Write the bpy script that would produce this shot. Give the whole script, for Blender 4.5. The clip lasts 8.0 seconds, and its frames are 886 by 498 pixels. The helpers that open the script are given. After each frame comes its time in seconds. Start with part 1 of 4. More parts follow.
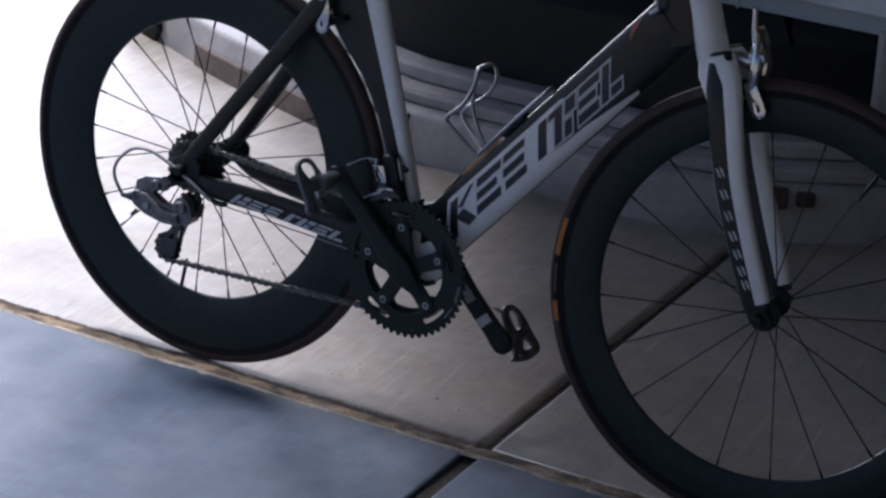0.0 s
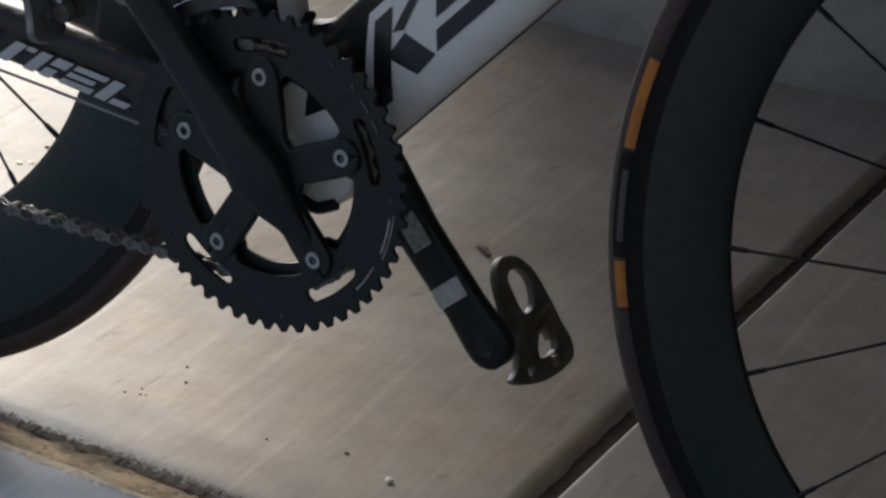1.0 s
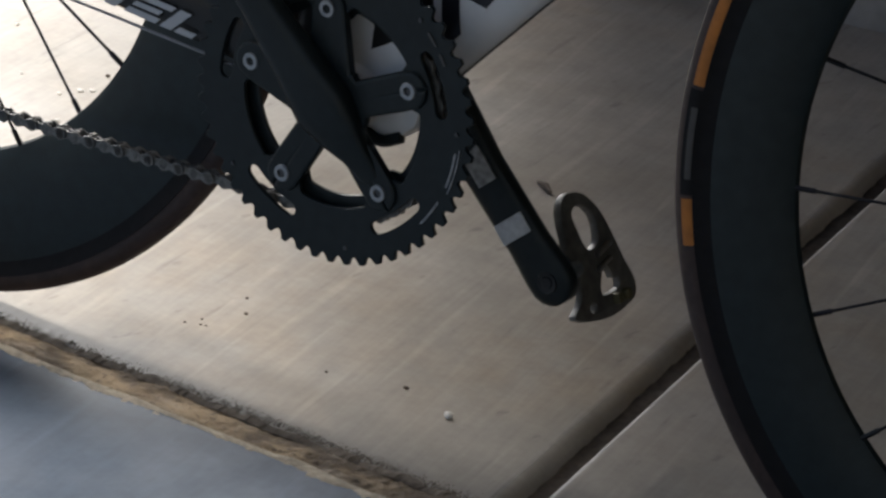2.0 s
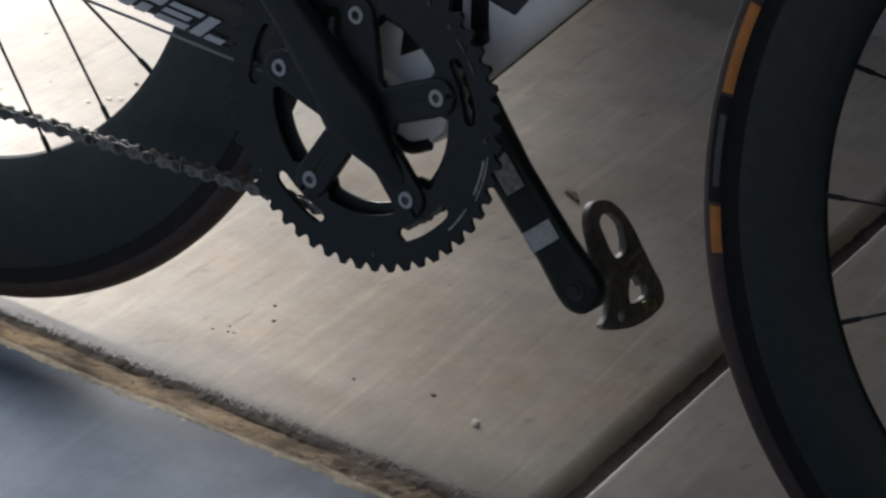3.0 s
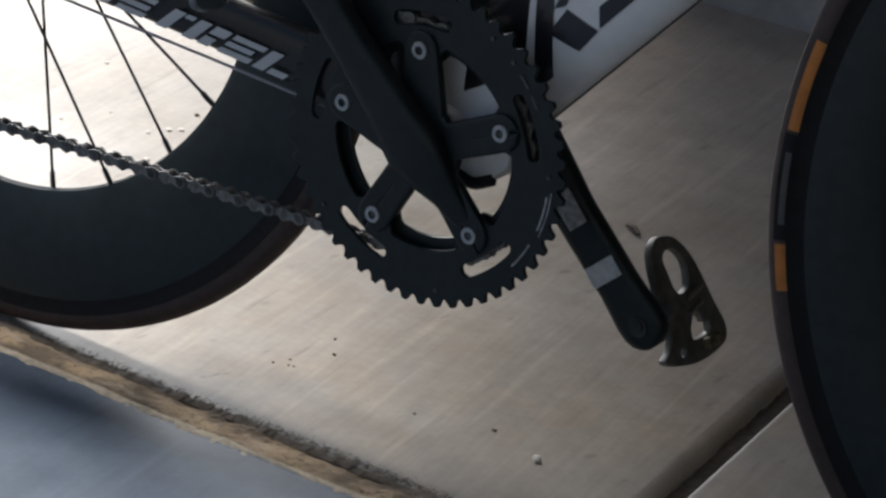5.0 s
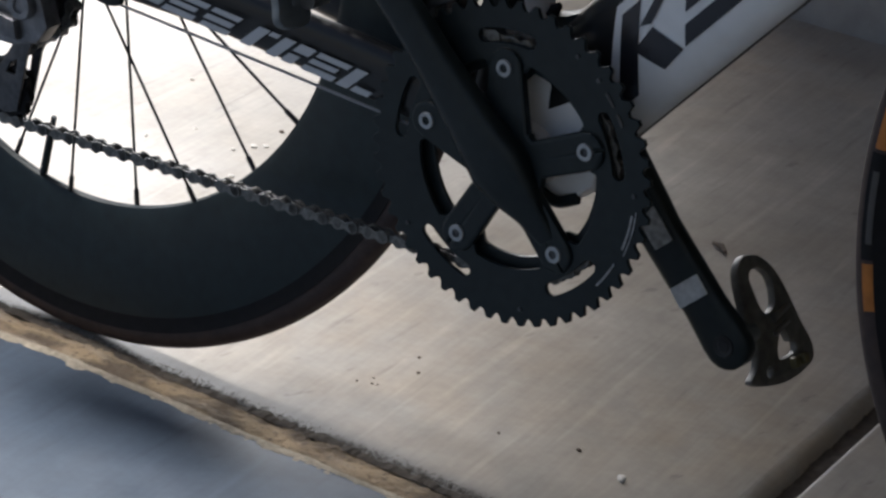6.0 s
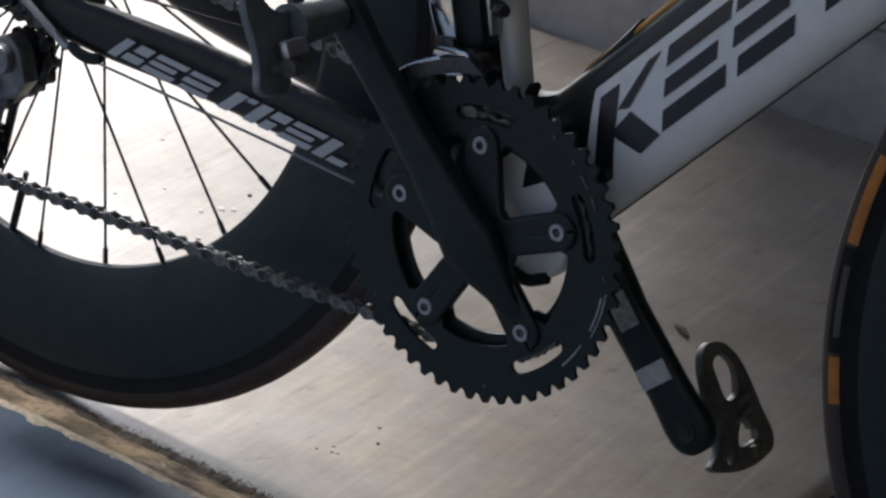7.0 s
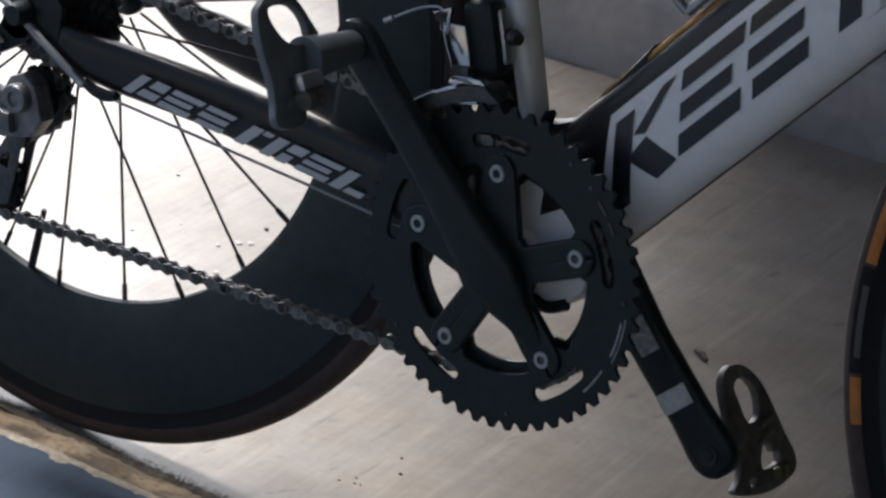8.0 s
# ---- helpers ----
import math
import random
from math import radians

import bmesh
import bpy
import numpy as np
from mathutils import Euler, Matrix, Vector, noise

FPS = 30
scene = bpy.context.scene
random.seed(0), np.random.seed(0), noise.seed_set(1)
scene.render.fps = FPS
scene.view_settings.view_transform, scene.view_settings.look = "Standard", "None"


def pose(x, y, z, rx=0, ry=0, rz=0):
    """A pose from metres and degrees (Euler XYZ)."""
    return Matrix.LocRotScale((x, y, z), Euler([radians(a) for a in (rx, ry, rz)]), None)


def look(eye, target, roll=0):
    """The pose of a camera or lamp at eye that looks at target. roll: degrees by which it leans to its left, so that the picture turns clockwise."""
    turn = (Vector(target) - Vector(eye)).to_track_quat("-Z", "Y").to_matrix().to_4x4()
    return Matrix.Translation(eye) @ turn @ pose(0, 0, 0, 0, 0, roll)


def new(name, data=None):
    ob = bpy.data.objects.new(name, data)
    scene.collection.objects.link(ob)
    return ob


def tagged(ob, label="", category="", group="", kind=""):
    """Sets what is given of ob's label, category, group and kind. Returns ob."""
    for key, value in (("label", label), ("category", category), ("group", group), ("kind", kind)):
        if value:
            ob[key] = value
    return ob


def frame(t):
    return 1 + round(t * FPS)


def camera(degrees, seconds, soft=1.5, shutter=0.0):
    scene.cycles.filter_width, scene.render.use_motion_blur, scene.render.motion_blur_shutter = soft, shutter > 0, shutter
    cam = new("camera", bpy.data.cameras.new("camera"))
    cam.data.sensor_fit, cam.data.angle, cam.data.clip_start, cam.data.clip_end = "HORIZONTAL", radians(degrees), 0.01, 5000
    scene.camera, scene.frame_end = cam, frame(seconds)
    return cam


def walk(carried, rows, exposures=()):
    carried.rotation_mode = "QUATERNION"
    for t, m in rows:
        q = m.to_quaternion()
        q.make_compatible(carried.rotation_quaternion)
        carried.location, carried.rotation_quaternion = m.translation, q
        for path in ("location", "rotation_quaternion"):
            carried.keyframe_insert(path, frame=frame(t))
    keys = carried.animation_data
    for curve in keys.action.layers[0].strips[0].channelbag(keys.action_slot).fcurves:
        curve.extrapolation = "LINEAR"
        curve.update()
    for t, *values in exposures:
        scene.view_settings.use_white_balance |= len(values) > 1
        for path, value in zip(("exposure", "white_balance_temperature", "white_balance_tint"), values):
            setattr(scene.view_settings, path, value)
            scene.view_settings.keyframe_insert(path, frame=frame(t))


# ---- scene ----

# The camera and its walk.
cam = camera(16.5, 8.0, soft=2.65)
PATH = [
    (0.0, pose(2.2334, -3.7548, 1.8417, 70.343, -3.949, 31.727)),
    (0.2, pose(1.7912, -3.2842, 1.6440, 69.952, -5.962, 29.667)),
    (0.4, pose(1.5280, -2.5584, 1.4811, 67.537, -3.795, 30.586)),
    (0.5, pose(1.4113, -2.4161, 1.3180, 68.997, -4.843, 30.070)),
    (0.6, pose(1.2839, -2.1253, 1.2307, 68.303, -4.222, 30.466)),
    (0.8, pose(1.0740, -1.7097, 1.0186, 68.728, -4.848, 31.204)),
    (1.0, pose(1.0287, -1.5919, 0.9753, 67.786, -5.034, 32.033)),
    (1.5, pose(1.0272, -1.5977, 0.9670, 67.314, -5.324, 32.821)),
    (2.0, pose(1.0160, -1.5935, 0.9715, 66.465, -5.605, 33.214)),
    (2.2, pose(1.0162, -1.5904, 0.9689, 66.276, -5.697, 33.495)),
    (3.3, pose(1.0170, -1.5971, 0.9663, 66.825, -5.506, 33.823)),
    (3.5, pose(1.0175, -1.5971, 0.9664, 66.819, -5.482, 33.882)),
    (4.0, pose(1.0101, -1.5889, 0.9712, 66.652, -5.650, 34.102)),
    (4.5, pose(1.0078, -1.5839, 0.9744, 66.756, -4.898, 33.878)),
    (4.7, pose(1.0097, -1.5921, 0.9692, 67.053, -5.297, 34.584)),
    (5.8, pose(0.9894, -1.5932, 0.9810, 66.951, -5.703, 34.917)),
    (6.0, pose(1.0011, -1.5819, 0.9706, 67.134, -4.904, 36.315)),
    (6.5, pose(0.9926, -1.5931, 0.9702, 67.360, -6.244, 35.505)),
    (7.0, pose(0.9918, -1.5933, 0.9762, 68.362, -7.657, 36.405)),
    (7.5, pose(0.9905, -1.5983, 0.9787, 68.708, -7.262, 36.205)),
    (8.0, pose(0.9916, -1.5987, 0.9758, 68.977, -6.432, 36.197)),
]
walk(cam, PATH, exposures=[(0.0, -0.10, 5900, 20), (0.5, 0.24, 6650, 14), (1.0, 0.34, 6900, 11), (4.6, 0.22, 6700, 11), (8.0, 0.26, 6500, 13)])

# World, sun, exposure.
world = bpy.data.worlds.new("sky")
scene.world = world
world.use_nodes = True
wn, wl = world.node_tree.nodes, world.node_tree.links
sky = wn.new("ShaderNodeTexSky")
sky.sky_type = "NISHITA"
sky.sun_disc = False
sky.sun_elevation = radians(62)
sky.sun_rotation = radians(281.0)
background = wn["Background"]
background.inputs["Strength"].default_value = 0.075
wl.new(sky.outputs[0], background.inputs["Color"])
sun = new("sun", bpy.data.lights.new("sun", "SUN"))
sun.data.energy, sun.data.angle, sun.data.color = 5.0, radians(13.5), (1.0, 0.99, 0.98)
sun.matrix_world = look((-6, 2, 9), (-6 + 0.468, 2 - 0.090, 9 - 0.884))
# Daylight of the open north-west side.
opening = new("daylight_opening", bpy.data.lights.new("daylight_opening", "AREA"))
opening.data.shape, opening.data.size, opening.data.size_y = "RECTANGLE", 2.0, 2.2
opening.data.energy, opening.data.color = 125.0, (0.98, 0.99, 1.0)
opening.matrix_world = look((-3.9, 3.4, 1.7), (-0.3, 0.1, 0.2))


# Materials.
def material(name, color, rough=0.5, metal=0.0, grain=0.0, scale=40.0, stain=0.0, stain_scale=3.0, bump=0.0,
             coat=0.0, spread=0.0, stretch=(1, 1, 1), spec=0.5):
    """A surface with fine grain, larger stains, uneven gloss and fine relief."""
    m = bpy.data.materials.new(name)
    m.use_nodes = True
    n, l = m.node_tree.nodes, m.node_tree.links
    b = n["Principled BSDF"]
    b.inputs["Base Color"].default_value = (*color, 1)
    b.inputs["Roughness"].default_value = rough
    b.inputs["Metallic"].default_value = metal
    b.inputs["Coat Weight"].default_value = coat
    b.inputs["Specular IOR Level"].default_value = spec
    b.inputs["Coat Roughness"].default_value = 0.08
    co = n.new("ShaderNodeTexCoord")
    mp = n.new("ShaderNodeMapping")
    mp.inputs["Scale"].default_value = stretch
    l.new(co.outputs["Object"], mp.inputs["Vector"])
    fine = n.new("ShaderNodeTexNoise")
    fine.inputs["Scale"].default_value, fine.inputs["Detail"].default_value = scale, 6
    big = n.new("ShaderNodeTexNoise")
    big.inputs["Scale"].default_value, big.inputs["Detail"].default_value = stain_scale, 5
    l.new(mp.outputs[0], fine.inputs["Vector"])
    l.new(mp.outputs[0], big.inputs["Vector"])
    last = None
    for tex, amount in ((fine, grain), (big, stain)):
        if amount <= 0:
            continue
        ramp = n.new("ShaderNodeMapRange")
        ramp.inputs["From Min"].default_value, ramp.inputs["From Max"].default_value = 0.3, 0.7
        ramp.inputs["To Min"].default_value, ramp.inputs["To Max"].default_value = 1 - amount, 1 + amount * 0.5
        l.new(tex.outputs["Fac"], ramp.inputs["Value"])
        mul = n.new("ShaderNodeMix")
        mul.data_type, mul.blend_type = "RGBA", "MULTIPLY"
        mul.inputs["Factor"].default_value = 1.0
        if last is None:
            mul.inputs["A"].default_value = (*color, 1)
        else:
            l.new(last, mul.inputs["A"])
        l.new(ramp.outputs[0], mul.inputs["B"])
        last = mul.outputs["Result"]
    if last is not None:
        l.new(last, b.inputs["Base Color"])
    if spread > 0:
        rr = n.new("ShaderNodeMapRange")
        rr.inputs["From Min"].default_value, rr.inputs["From Max"].default_value = 0.3, 0.7
        rr.inputs["To Min"].default_value, rr.inputs["To Max"].default_value = max(0.02, rough - spread), min(1, rough + spread)
        l.new(big.outputs["Fac"], rr.inputs["Value"])
        l.new(rr.outputs[0], b.inputs["Roughness"])
    if bump > 0:
        bp = n.new("ShaderNodeBump")
        bp.inputs["Strength"].default_value, bp.inputs["Distance"].default_value = bump, 0.002
        l.new(fine.outputs["Fac"], bp.inputs["Height"])
        l.new(bp.outputs[0], b.inputs["Normal"])
    return m


BLACK_PAINT = material("black_paint", (0.016, 0.016, 0.017), 0.36, spec=0.36, grain=0.2, scale=60, stain=0.3, stain_scale=8, coat=0.12, spread=0.08)
WHITE_PAINT = material("white_paint", (0.80, 0.805, 0.815), 0.30, grain=0.04, scale=80, stain=0.06, stain_scale=9, coat=0.35, spread=0.06)
DECAL_BLACK = material("decal_black", (0.016, 0.016, 0.022), 0.3, grain=0.1, coat=0.2)
DECAL_WHITE = material("decal_white", (0.50, 0.51, 0.53), 0.4, grain=0.08)
RED_PAINT = material("red_paint", (0.30, 0.05, 0.03), 0.3, grain=0.1, coat=0.3)
CARBON_RIM = material("carbon_rim", (0.016, 0.0265, 0.0295), 0.46, spec=0.32, grain=0.25, scale=90, stain=0.2, stain_scale=6, bump=0.05, spread=0.08)
RUBBER = material("rubber", (0.050, 0.030, 0.026), 0.68, grain=0.3, scale=150, stain=0.25, stain_scale=12, bump=0.2)
RUBBER_SIDE = material("rubber_side", (0.014, 0.013, 0.014), 0.75, spec=0.2, grain=0.2, scale=150, bump=0.15)
ORANGE = material("orange_label", (0.50, 0.17, 0.025), 0.6, grain=0.2, scale=120, stain=0.2, stain_scale=40)
GREY_PRINT = material("grey_print", (0.065, 0.062, 0.06), 0.6, grain=0.2, scale=120)
ALLOY_BLACK = material("alloy_black", (0.013, 0.0195, 0.0215), 0.40, metal=0.2, spec=0.36, grain=0.2, scale=120, stain=0.2, stain_scale=20, bump=0.06, spread=0.1)
STEEL_DARK = material("steel_dark", (0.10, 0.10, 0.105), 0.42, metal=0.8, grain=0.3, scale=200, stain=0.3, stain_scale=30, bump=0.1)
CHAIN_STEEL = material("chain_steel", (0.17, 0.165, 0.155), 0.42, metal=0.5, grain=0.5, scale=300, stain=0.4, stain_scale=60, bump=0.1)
CHROME = material("chrome", (0.62, 0.63, 0.65), 0.16, metal=1.0, grain=0.05, scale=90, spread=0.06)
ALLOY = material("alloy", (0.45, 0.46, 0.48), 0.3, metal=1.0, grain=0.12, scale=150, stain=0.2, stain_scale=25)
GREY_PLASTIC = material("grey_plastic", (0.12, 0.14, 0.155), 0.45, grain=0.2, scale=120, stain=0.25, stain_scale=25, bump=0.08)
WORN_METAL = material("worn_metal", (0.17, 0.165, 0.155), 0.5, metal=0.3, grain=0.3, scale=140, stain=0.4, stain_scale=30, bump=0.1)
BRASS = material("brass", (0.15, 0.13, 0.065), 0.5, metal=0.2, grain=0.3, scale=140)
DERAILLEUR = material("derailleur_alloy", (0.20, 0.20, 0.21), 0.36, metal=0.55, grain=0.3, scale=140, stain=0.5, stain_scale=40, bump=0.1, spread=0.1)
BOLT_SILVER = material("bolt_silver", (0.36, 0.375, 0.39), 0.4, metal=0.35, grain=0.2, scale=200)
COPPER_GLINT = material("copper_glint", (0.55, 0.27, 0.08), 0.3, metal=0.6, grain=0.2, scale=120, stain=0.4, stain_scale=30)
STICKER = material("sticker", (0.58, 0.60, 0.62), 0.45, grain=0.2, scale=160, stain=0.2, stain_scale=40)
STICKER_DIM = material("sticker_dim", (0.30, 0.305, 0.31), 0.5, grain=0.5, scale=220)
CABLE = material("cable", (0.30, 0.30, 0.31), 0.5, grain=0.1)
SPOKE_MAT = material("spoke_black", (0.02, 0.02, 0.022), 0.35, metal=0.5, grain=0.1)
CRUMB = material("crumb", (0.14, 0.112, 0.086), 0.95, grain=0.3, scale=160, stain=0.4, stain_scale=30)
CRACK = material("joint_dark", (0.055, 0.042, 0.032), 0.95, grain=0.4, scale=160, stain=0.4, stain_scale=20, bump=0.5)
PLINTH = material("old_white_paint", (0.42, 0.40, 0.39), 0.6, grain=0.12, scale=60, stain=0.35, stain_scale=5, bump=0.15, spread=0.1)
BASE_SHADE = material("base_shade", (0.17, 0.13, 0.11), 0.7, grain=0.3, scale=40, stain=0.4, stain_scale=6, bump=0.2)
RUSTY = material("rusty_metal", (0.075, 0.05, 0.035), 0.7, grain=0.4, scale=70, stain=0.5, stain_scale=14, bump=0.4)
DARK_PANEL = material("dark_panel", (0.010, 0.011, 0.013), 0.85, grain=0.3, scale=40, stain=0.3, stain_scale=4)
HULL = material("pale_hull", (0.80, 0.84, 0.88), 0.35, grain=0.06, scale=50, stain=0.15, stain_scale=4, spread=0.08)
# Warm tone chosen for the light these added walls bounce back.
WALL_PAINT = material("wall_paint", (0.30, 0.27, 0.19), 0.8, grain=0.1, scale=50, stain=0.2, stain_scale=2, bump=0.15)
ROOF_MAT = material("roof_boards", (0.15, 0.125, 0.10), 0.8, grain=0.2, scale=30, stain=0.3, stain_scale=2, bump=0.2)
SOIL = material("soil", (0.27, 0.23, 0.185), 0.95, grain=0.3, scale=20, stain=0.3, stain_scale=0.5, bump=0.4)
PEBBLE = material("pebble", (0.78, 0.75, 0.70), 0.8, grain=0.3, scale=200, bump=0.3)
LEAF = material("dry_leaf", (0.10, 0.074, 0.056), 0.8, grain=0.4, scale=200)


def concrete(name, color, stained, rough, streak=0.5, spec=0.5, spots=()):
    """Broomed concrete: brushed streaks across the slab, pits, stains and uneven gloss."""
    m = bpy.data.materials.new(name)
    m.use_nodes = True
    n, l = m.node_tree.nodes, m.node_tree.links
    b = n["Principled BSDF"]
    b.inputs["Specular IOR Level"].default_value = spec
    co = n.new("ShaderNodeTexCoord")

    def tex(scale, detail, stretch=(1, 1, 1), turn=0.0):
        mp = n.new("ShaderNodeMapping")
        mp.inputs["Scale"].default_value = stretch
        rt = n.new("ShaderNodeMapping")
        rt.inputs["Rotation"].default_value = (0, 0, radians(turn))
        l.new(co.outputs["Object"], rt.inputs["Vector"])
        l.new(rt.outputs[0], mp.inputs["Vector"])
        t = n.new("ShaderNodeTexNoise")
        t.inputs["Scale"].default_value, t.inputs["Detail"].default_value = scale, detail
        l.new(mp.outputs[0], t.inputs["Vector"])
        return t.outputs["Fac"]

    def span(src, a, b_, lo, hi):
        r = n.new("ShaderNodeMapRange")
        for key, v in (("From Min", a), ("From Max", b_), ("To Min", lo), ("To Max", hi)):
            r.inputs[key].default_value = v
        l.new(src, r.inputs["Value"])
        return r.outputs[0]

    def times(a, b_):
        x = n.new("ShaderNodeMath")
        x.operation = "MULTIPLY"
        l.new(a, x.inputs[0])
        l.new(b_, x.inputs[1])
        return x.outputs[0]

    broom = tex(30, 4, (4.0, 0.30, 1), -8.1)
    comb = tex(95, 3, (3.0, 0.16, 1), -8.1)
    fine = tex(140, 6)
    blot = tex(4.0, 6)
    pits = tex(30, 4, (2.2, 0.22, 1), -6.5)
    tone = times(span(broom, 0.35, 0.65, 1 - 0.09 * streak, 1.04), span(fine, 0.3, 0.7, 0.94, 1.04))
    tone = times(tone, span(comb, 0.35, 0.65, 1 - 0.06 * streak, 1.03))
    tone = times(tone, span(blot, 0.3, 0.7, 0.82, 1.10))
    tone = times(tone, span(pits, 0.29, 0.37, 1 - 0.36 * streak, 1.0))
    tone = times(tone, span(tex(11, 2, (5.0, 0.22, 1), -9.5), 0.60, 0.68, 1.0, 1 + 0.28 * streak))
    tone = times(tone, span(tex(46, 3, (1.6, 0.6, 1), 12), 0.27, 0.33, 1 - 0.40 * streak, 1.0))
    tone = times(tone, span(tex(24, 5), 0.36, 0.64, 0.92, 1.05))
    warm = n.new("ShaderNodeMix")
    warm.data_type, warm.blend_type = "RGBA", "MIX"
    warm.inputs["A"].default_value = (*color, 1)
    warm.inputs["B"].default_value = (*stained, 1)
    stain = span(tex(2.6, 7), 0.40, 0.64, 0.0, 1.0)
    for x, y, reach in spots:
        away = n.new("ShaderNodeVectorMath")
        away.operation = "DISTANCE"
        away.inputs[1].default_value = (x, y, 0)
        l.new(co.outputs["Object"], away.inputs[0])
        more = n.new("ShaderNodeMath")
        more.operation, more.use_clamp = "ADD", True
        l.new(stain, more.inputs[0])
        l.new(span(away.outputs["Value"], 0.0, reach, 0.65, 0.0), more.inputs[1])
        stain = more.outputs[0]
    l.new(times(stain, span(tex(17, 6), 0.34, 0.60, 0.10, 1.0)), warm.inputs["Factor"])
    mul = n.new("ShaderNodeMix")
    mul.data_type, mul.blend_type = "RGBA", "MULTIPLY"
    mul.inputs["Factor"].default_value = 1.0
    l.new(warm.outputs["Result"], mul.inputs["A"])
    l.new(tone, mul.inputs["B"])
    l.new(mul.outputs["Result"], b.inputs["Base Color"])
    l.new(span(blot, 0.3, 0.7, max(0.05, rough - 0.1), min(1, rough + 0.12)), b.inputs["Roughness"])
    h = n.new("ShaderNodeMath")
    h.operation = "ADD"
    l.new(times(broom, span(blot, 0, 1, 0.6 * streak, 1.0 * streak)), h.inputs[0])
    l.new(times(fine, span(blot, 0, 1, 0.35, 0.35)), h.inputs[1])
    bp = n.new("ShaderNodeBump")
    bp.inputs["Strength"].default_value, bp.inputs["Distance"].default_value = 0.14, 0.0025
    l.new(h.outputs[0], bp.inputs["Height"])
    l.new(bp.outputs[0], b.inputs["Normal"])
    return m


CONCRETE = concrete("pale_concrete", (0.375, 0.345, 0.305), (0.355, 0.298, 0.235), 0.44, 0.6, 0.45, ((-0.06, 0.12, 0.16), (0.05, 0.20, 0.13), (-0.16, 0.24, 0.10)))
# The blue and its paler patches also carry the sky's blotchy sheen as colour.
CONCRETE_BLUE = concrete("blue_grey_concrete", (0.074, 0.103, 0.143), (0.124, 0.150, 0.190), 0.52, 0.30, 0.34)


def dirt(name):
    """Tan crumbs with dark damp patches and pale dusty ones, drawn out along the joint."""
    m = bpy.data.materials.new(name)
    m.use_nodes = True
    n, l = m.node_tree.nodes, m.node_tree.links
    b = n["Principled BSDF"]
    b.inputs["Roughness"].default_value = 0.95
    co = n.new("ShaderNodeTexCoord")
    last = None
    for scale, stretch, lo, hi, color in ((26, (0.55, 1, 1), 0.45, 0.57, (0.125, 0.093, 0.064)), (34, (0.3, 1.4, 1), 0.53, 0.68, (0.42, 0.35, 0.27)), (170, (1, 1, 1), 0.56, 0.70, (0.12, 0.09, 0.065))):
        mp = n.new("ShaderNodeMapping")
        mp.inputs["Scale"].default_value = stretch
        l.new(co.outputs["Object"], mp.inputs["Vector"])
        t = n.new("ShaderNodeTexNoise")
        t.inputs["Scale"].default_value, t.inputs["Detail"].default_value = scale, 5
        l.new(mp.outputs[0], t.inputs["Vector"])
        r = n.new("ShaderNodeMapRange")
        r.inputs["From Min"].default_value, r.inputs["From Max"].default_value = lo, hi
        l.new(t.outputs["Fac"], r.inputs["Value"])
        x = n.new("ShaderNodeMix")
        x.data_type = "RGBA"
        x.inputs["B"].default_value = (*color, 1)
        if last is None:
            x.inputs["A"].default_value = (0.34, 0.252, 0.158, 1)
        else:
            l.new(last, x.inputs["A"])
        l.new(r.outputs[0], x.inputs["Factor"])
        last = x.outputs["Result"]
        height = t.outputs["Fac"]
    l.new(last, b.inputs["Base Color"])
    bp = n.new("ShaderNodeBump")
    bp.inputs["Strength"].default_value, bp.inputs["Distance"].default_value = 0.9, 0.003
    l.new(height, bp.inputs["Height"])
    l.new(bp.outputs[0], b.inputs["Normal"])
    return m


DIRT = dirt("joint_dirt")
DUST = material("joint_dust", (0.50, 0.43, 0.33), 0.95, grain=0.3, scale=170, stain=0.3, stain_scale=25, bump=0.6)


# Mesh helpers.
def part(name, bm, mat, parent=None, label="", smooth=True, angle=35):
    """Links a bmesh as one mesh object under a thing or a part."""
    me = bpy.data.meshes.new(name)
    bmesh.ops.recalc_face_normals(bm, faces=bm.faces)
    for e in bm.edges:
        e.smooth = not (len(e.link_faces) == 2 and e.calc_face_angle(0) > radians(angle))
    for f in bm.faces:
        f.smooth = smooth
    bm.to_mesh(me)
    bm.free()
    me.materials.append(mat)
    ob = new(name, me)
    ob.parent = parent
    if label:
        tagged(ob, label=label)
    return ob


def again(name, ob, m, parent=None):
    """The same mesh once more, as an object of its own."""
    o = new(name, ob.data)
    o.parent = parent
    o.matrix_basis = m
    return o


def box(size, at=(0, 0, 0), turn=None, bevel=0.0, segments=2, bm=None):
    bm2 = bmesh.new()
    bmesh.ops.create_cube(bm2, size=1.0)
    bmesh.ops.scale(bm2, vec=size, verts=bm2.verts)
    if bevel:
        bmesh.ops.bevel(bm2, geom=bm2.edges[:], offset=bevel, segments=segments, affect="EDGES", profile=0.5)
    m = Matrix.Translation(at) @ (turn if turn is not None else Matrix())
    bmesh.ops.transform(bm2, matrix=m, verts=bm2.verts)
    return join(bm, bm2)


def join(bm, other):
    if bm is None:
        return other
    me = bpy.data.meshes.new("tmp")
    other.to_mesh(me)
    other.free()
    bm.from_mesh(me)
    bpy.data.meshes.remove(me)
    return bm


